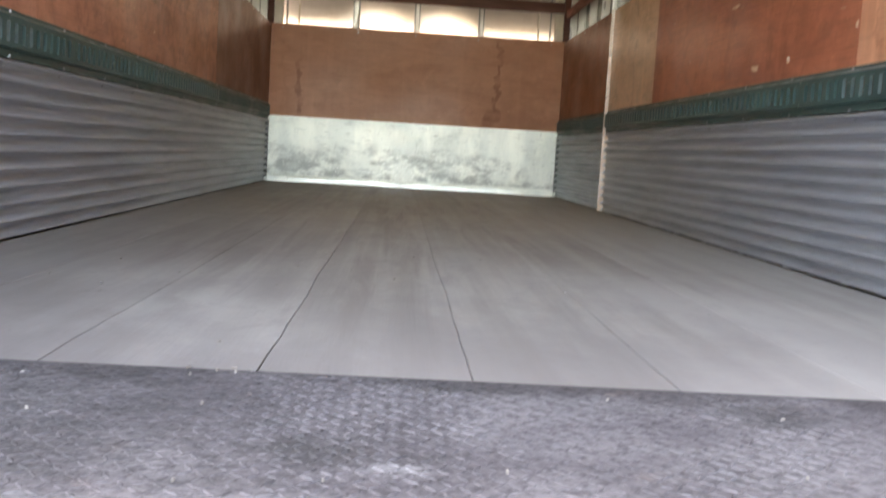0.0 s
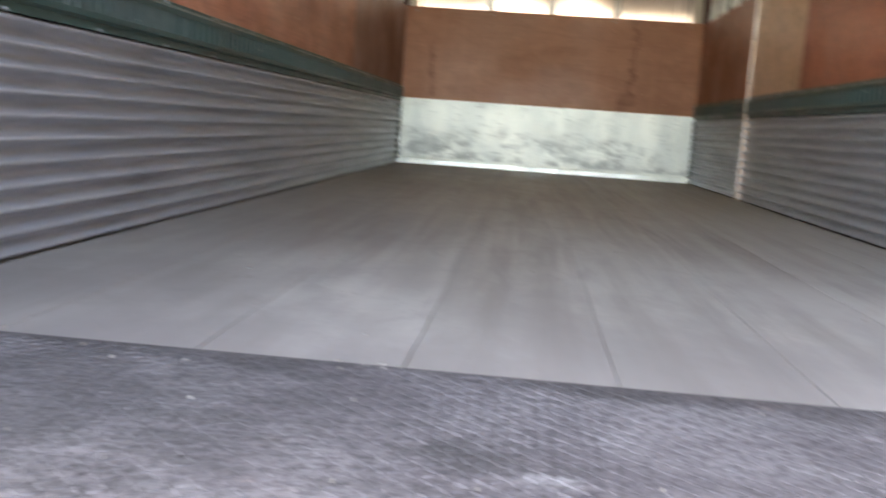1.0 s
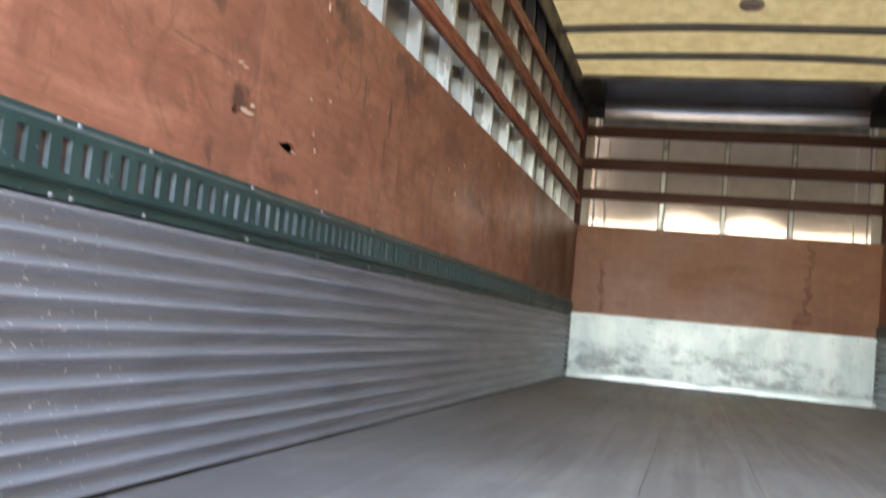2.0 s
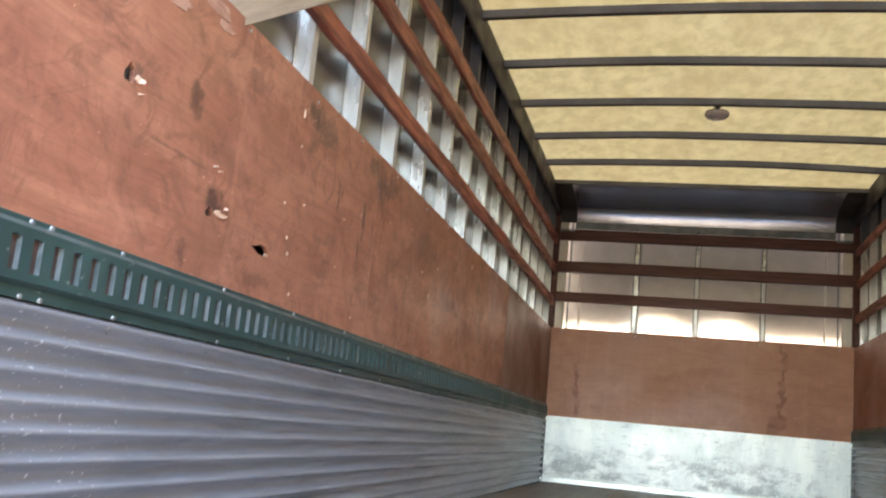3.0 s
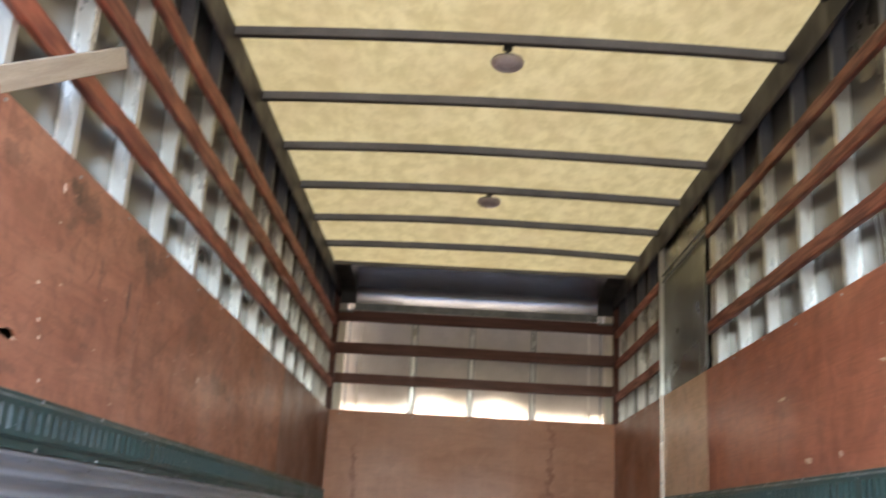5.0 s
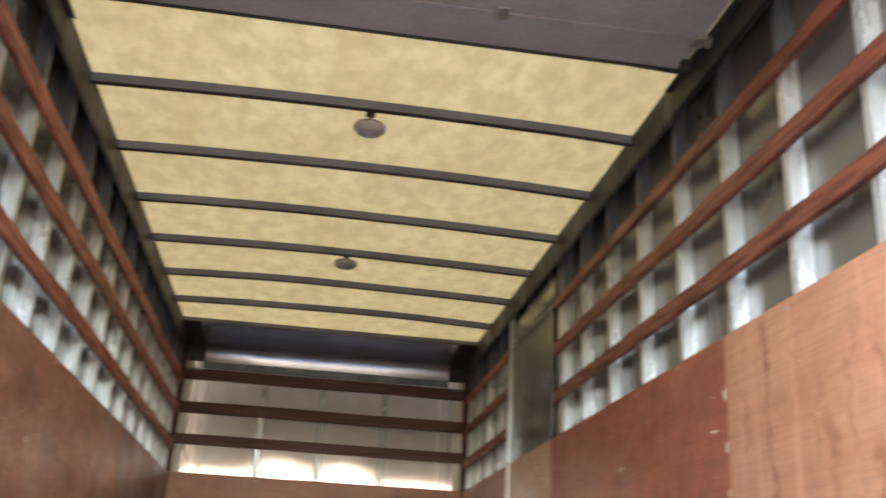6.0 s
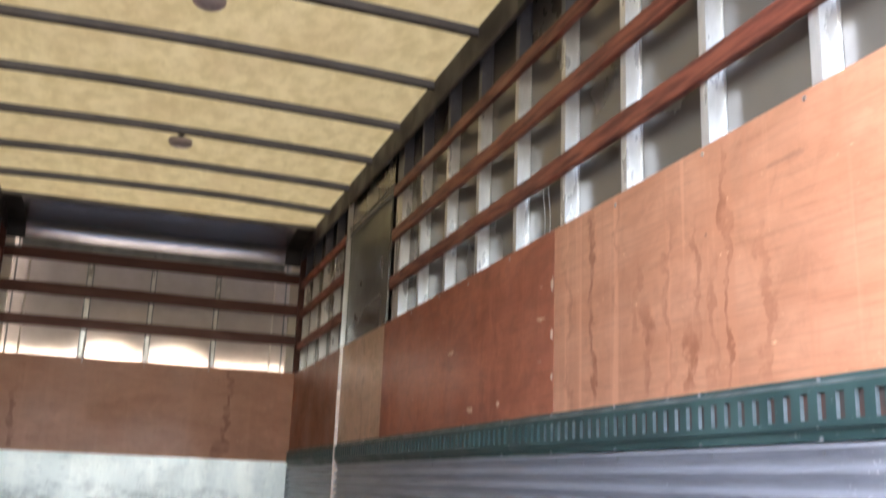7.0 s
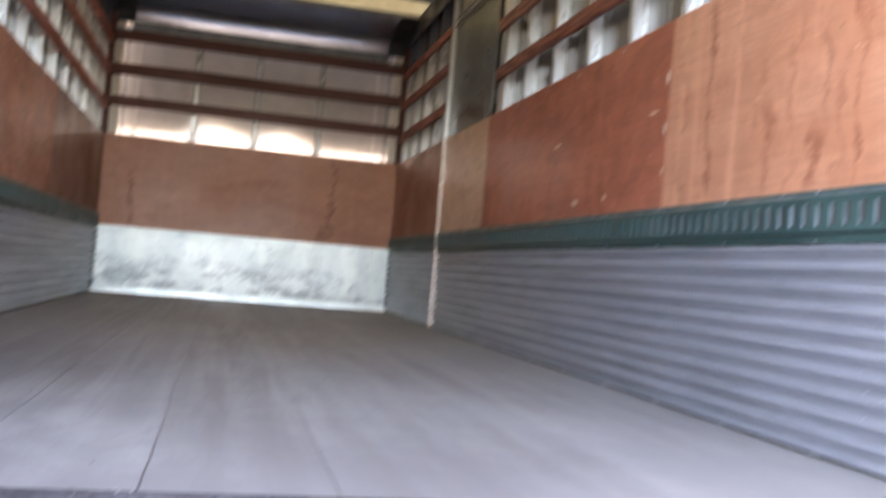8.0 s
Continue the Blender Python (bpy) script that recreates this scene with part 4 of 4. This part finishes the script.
# angles in the lower front corners, between liner and kick plate
for s in (-1, 1):
    prof = [(s * 1.170, L - 0.020), (s * 1.170, L - 0.005), (s * 1.204, L - 0.005), (s * 1.204, L - 0.0085), (s * 1.1735, L - 0.0085), (s * 1.1735, L - 0.020)]
    tagged(part("corner_angle", sweep(prof, 0.003, Z_SCUFF - 0.002, "z"), M_STEELP), "dull metal angle in the lower front corner", "corner angle", "corner angles")

# small bright clip left on the front skin
clip_ = bmesh.new()
block(-0.995, -0.981, L + 0.050, L + 0.0625, 1.640, 1.672, 0.002, clip_)
block(-0.992, -0.984, L + 0.040, L + 0.052, 1.640, 1.648, 0.001, clip_)
tagged(part("metal_clip", clip_, M_ZINC), "small bright metal clip on the white front panel", "clip")

# curved metal header between front wall and roof
header = empty("front_header", "curved dull metal header under the roof front", "header")
curve = []
for k in range(41):                                         # nearly upright below, leaning in, then round to the roof
    q = 1 - (1 - k / 40) ** 1.6
    curve.append((L + 0.010 - 0.193 * (0.06 * q + 0.30 * q * q + 2.63 * q ** 7), 2.170 + 0.193 * q))
outer = [(y + 0.006, z + 0.006) for y, z in reversed(curve)]
for k, (a, b) in enumerate(((-1.045, -0.62), (-0.62, 0.02), (0.02, 0.52), (0.52, 1.035))):
    lift = 0.0015 * (k % 2)
    lean = 0.025 if k in (0, 3) else 0.0
    sheet_ = sweep([(y - lift + lean * (z - 2.17), z - lift) for y, z in curve], a - 0.006, b + 0.006, "x", closed=False)
    sweep([(y + lean * (z - 2.17), z) for y, z in outer], a - 0.006, b + 0.006, "x", sheet_, closed=False)
    part("curved_sheet", sheet_, M_HEAD, header, smooth=True)
part("lip", block(-1.04, 1.03, L - 0.006, L + 0.012, 2.112, 2.169, 0.002), M_STEELP, header, "dull flat metal lip")
for s in (-1, 1):
    part("corner_cap", sweep([(y - 0.004, z - 0.004) for y, z in curve] + outer, *sorted((s * 1.030, s * 1.168)), "x"), M_BLACK, header, "dark corner cap")
    part("corner_plate", block(*sorted((s * 1.04, s * 1.16)), L - 0.02, L + 0.006, 2.086, 2.104, 0.002), M_STEELP, header)
part("front_edge", block(-1.166, 1.166, CEIL_FRONT - 0.02, CEIL_FRONT + 0.004, 2.345, 2.375, 0.002), M_STEEL, header)
BOLT = mesh_of("bolt", disc(0.010, 0.012, 8, axis="y"), M_STEEL)
for x in (-0.52, -0.03, 0.50):
    again("bolt", BOLT, header, pose(x, L - 0.012, 2.118))

# just outside the front skin: unseen panel added to shape sunlight into two arches
arch_mask = bmesh.new()
yy = L + 0.16
ARCHES = ((-0.354, 0.255), (0.168, 0.250))
xs = sorted({-1.28, 1.28, *[c + r * math.sin(radians(a)) for c, r in ARCHES for a in range(-90, 91, 10)]})
for a, b in zip(xs, xs[1:]):
    m_ = (a + b) / 2
    arch = next(((c, r) for c, r in ARCHES if abs(m_ - c) < r), None)

    def zt(x):
        return 1.352 + 0.108 * max(0, 1 - ((x - arch[0]) / arch[1]) ** 2)

    spans = [((1.352, 1.352), (2.6, 2.6))] if arch is None else [((zt(a), zt(b)), (2.6, 2.6))]
    for lo, hi in spans:
        arch_mask.faces.new([arch_mask.verts.new(c) for c in ((a, yy, lo[0]), (b, yy, lo[1]), (b, yy, hi[1]), (a, yy, hi[0]))])
bmesh.ops.remove_doubles(arch_mask, verts=arch_mask.verts, dist=0.0005)
made = bmesh.ops.extrude_face_region(arch_mask, geom=list(arch_mask.faces))["geom"]
bmesh.ops.translate(arch_mask, verts=[g for g in made if isinstance(g, bmesh.types.BMVert)], vec=(0, 0.02, 0))
bmesh.ops.recalc_face_normals(arch_mask, faces=arch_mask.faces)
part("fairing", arch_mask, M_DOORP, wall_front, "unseen arched panel added to shape sunlight on the front wall")

# ---------------------------------------------------------------- lamps
def dome_lamp(y, drop):
    """Round frosted lamp on a short stem under a roof bow."""
    z = BOW_Z + crown(0) - drop
    lamp = empty("dome_lamp", "round frosted dome lamp hanging from a roof bow", "lamp", "dome lamps")
    part("bracket", block(-0.020, 0.020, y - 0.024, y + 0.024, z + drop - 0.006, z + drop - 0.001, 0.001), M_BLACK, lamp)
    part("stem", disc(0.009, 0.032 + drop, 10, at=(0, y, z - 0.020 + drop / 2)), M_BLACK, lamp, "short black stem")
    plate_ = part("base_plate", disc(0.070, 0.008, 32, at=(0, y, z - 0.038), r2=0.066), M_STEEL, lamp, "dark round base plate")
    bm = bmesh.new()
    n, prev = 32, None
    for r, dz in ((0.069, 0.0), (0.070, -0.006), (0.066, -0.014), (0.056, -0.024), (0.038, -0.031), (0.018, -0.034)):
        ring = [bm.verts.new((r * math.cos(2 * math.pi * k / n), y + r * math.sin(2 * math.pi * k / n), z - 0.042 + dz)) for k in range(n)]
        if prev:
            for k in range(n):
                bm.faces.new((prev[k], prev[(k + 1) % n], ring[(k + 1) % n], ring[k]))
        prev = ring
    bm.faces.new(prev)
    bmesh.ops.recalc_face_normals(bm, faces=bm.faces)
    part("lens", bm, M_LENS, plate_, "frosted plastic lens", smooth=True)
    return lamp


dome_lamp(BOWS[0] + 0.03, 0.025)
dome_lamp(BOWS[3], 0.006)

# ---------------------------------------------------------------- rolled-up door under the roof
door = empty("roll_up_door", "lilac grey roll-up door drawn open under the roof", "door")
edges = [DOOR_END, DOOR_END - 0.215] + [DOOR_END - 0.215 - 0.40 * k for k in range(1, 4)] + [Y0 + 0.02]
panels = []
for i, (b, a) in enumerate(zip(edges, edges[1:])):
    panels.append(part("door_panel", block(-1.11, 1.11, a + 0.003, b - 0.003, 2.303, 2.323, 0.003), M_DOORP, door))
part("bottom_seal", block(-1.11, 1.11, DOOR_END - 0.002, DOOR_END + 0.012, 2.297, 2.325, 0.003), M_BLACK, door, "black rubber seal")
HINGE = mesh_of("hinge", block(-0.022, 0.022, -0.035, 0.035, -0.006, 0.002, 0.002), M_ZINC)
for panel, y in zip(panels, edges[1:-1]):
    for x in (-0.385, 0.385):
        again("hinge", HINGE, panel, pose(x, y, 2.301))
for s in (-1, 1):
    part("track", sweep([(s * 1.149, 2.205), (s * 1.143, 2.205), (s * 1.143, 2.309), (s * 1.118, 2.309), (s * 1.118, 2.313), (s * 1.149, 2.313)], Y0, DOOR_END + 0.18, "y"), M_BLACK, door, "dark steel door track")
    for y in edges[1:-1]:
        bracket = part("roller_bracket", block(*sorted((s * 1.07, s * 1.112)), y - 0.03, y + 0.03, 2.279, 2.302, 0.003), M_ZINC, door)
        part("roller", disc(0.022, 0.014, 16, axis="x", at=(s * 1.128, y, 2.291)), M_ZINC, bracket, "steel roller")
    part("corner_roller", disc(0.026, 0.030, 16, axis="x", at=(s * 1.105, DOOR_END - 0.06, 2.285)), M_BLACK, door, "black corner roller")

# ---------------------------------------------------------------- floor boards and tread plate
rnd = random.Random(4)
SEAM = (0.0, 0.0008, 0.0016, 0.0020, 0.0016, 0.0016, 0.0008, 0.0006, 0.0)      # open joint at the rear end of each seam


def joint(n, y):
    """Half width of a board joint: open at the rear, packed with dirt farther in."""
    return 0.0004 + 0.5 * SEAM[n] * math.exp(-y / (0.7 if n == 3 else 0.5)) * (0.75 + 0.5 * noise.noise((y * 4, n * 7.7, 3)))


for k in range(8):
    a, b = (-1.196 if k == 0 else -1.1795 + 0.297 * k), (1.196 if k == 7 else -1.1795 + 0.297 * (k + 1))
    bm = bmesh.new()
    mid = (a + b) / 2
    prof = [(a, -0.034), (b, -0.034), (b, -0.0008), (b - 0.001, 0.0), (a + 0.001, 0.0), (a, -0.0008)]

    def settle(y, u, v):
        n = k if u < mid else k + 1
        u += joint(n, y) * (1 if u < mid else -1) + (0.0050 * noise.noise((y * 2.6, n * 5.1, 6)) + 0.0022 * noise.noise((y * 11, n * 3.1, 9)) if 0 < n < 8 else 0)
        return u, v + (0.0008 * noise.noise((y * 1.3, u * 5, 2)) if v > -0.01 else 0)

    sweep(prof, 0.003 * rnd.random(), L - 0.013, "y", bm, steps=130, wave=settle)
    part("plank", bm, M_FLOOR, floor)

plate = tagged(part("tread_plate", block(-1.195, 1.195, -0.80, -0.0012, -0.034, 0.0008, 0.0004), M_TREAD), "worn steel diamond plate at the truck's rear edge", "tread plate")
verts, faces = [], []
pitch = 0.0165
for i in range(-71, 72):
    for j in range(48):
        x, y = i * pitch, -0.798 + j * pitch
        if abs(x) > 1.155 or y > -0.010:
            continue
        # rubbed flat in patches
        wear = 0.5 + 1.5 * noise.noise((x * 3.4, y * 4.4, 8)) + 0.5 * noise.noise((x * 19, y * 19, 3))
        wear -= 1.2 * math.exp(-((x - 0.17) / 0.15) ** 2 - ((y + 0.09) / 0.07) ** 2)
        h = 0.0023 * min(1.0, max(0.38, wear)) * rnd.uniform(0.7, 1.1)
        turn = radians(48 if (i + j) % 2 else -48) + 0.25 * rnd.uniform(-1, 1)
        c, s_, n0 = math.cos(turn), math.sin(turn), len(verts)
        lx, ly = 0.0110 * rnd.uniform(0.8, 1.1), 0.0030 * rnd.uniform(0.8, 1.2)
        x, y = x + 0.0014 * rnd.uniform(-1, 1), y + 0.0014 * rnd.uniform(-1, 1)
        for u, w_, z in ((-lx, 0, 0), (0, -ly, 0), (lx, 0, 0), (0, ly, 0), (-lx * 0.55, 0, h), (0, -ly * 0.35, h), (lx * 0.55, 0, h), (0, ly * 0.35, h)):
            verts.append((x + u * c - w_ * s_, y + u * s_ + w_ * c, 0.0008 + z))
        faces += [(n0, n0 + 1, n0 + 5, n0 + 4), (n0 + 1, n0 + 2, n0 + 6, n0 + 5), (n0 + 2, n0 + 3, n0 + 7, n0 + 6), (n0 + 3, n0, n0 + 4, n0 + 7), (n0 + 4, n0 + 5, n0 + 6, n0 + 7)]
me = bpy.data.meshes.new("tread_pattern")
me.from_pydata(verts, [], faces)
me.materials.append(M_TREAD)
lugs = new("tread_pattern", me)
lugs.parent = plate
tagged(lugs, "raised diamond lugs", kind="stuff")

# splinters and chips of dirt lying on the boards and the plate
flakes = bmesh.new()
for k in range(46):
    x, y = rnd.uniform(-0.9, 0.9), (rnd.uniform(-0.5, -0.02) if k % 2 else rnd.uniform(0.01, 1.6))
    if k % 9 == 0:
        x, y = -0.34 + rnd.uniform(-0.05, 0.05), rnd.uniform(-0.03, 0.01)
    z = 0.0029 if y < 0 else 0.0008
    a, w, l = rnd.uniform(0, 3.14), rnd.uniform(0.0008, 0.0018), rnd.uniform(0.0018, 0.005)
    ring = [(l * math.cos(q) * rnd.uniform(0.7, 1.1), w * math.sin(q) * rnd.uniform(0.7, 1.1)) for q in (0, 1.1, 2.2, 3.2, 4.3, 5.3)]
    low = [flakes.verts.new((x + u * math.cos(a) - v * math.sin(a), y + u * math.sin(a) + v * math.cos(a), z - 0.0016)) for u, v in ring]
    top = [flakes.verts.new((v_.co.x * 0.9 + x * 0.1, v_.co.y * 0.9 + y * 0.1, z + 0.0012 + 0.0008 * rnd.random())) for v_ in low]
    flakes.faces.new(top)
    for n in range(6):
        flakes.faces.new((low[n], low[(n + 1) % 6], top[(n + 1) % 6], top[n]))
bmesh.ops.recalc_face_normals(flakes, faces=flakes.faces)
tagged(part("debris", flakes, M_DUST), "tiny wood splinters and chips strewn on the floor", "debris", kind="stuff")
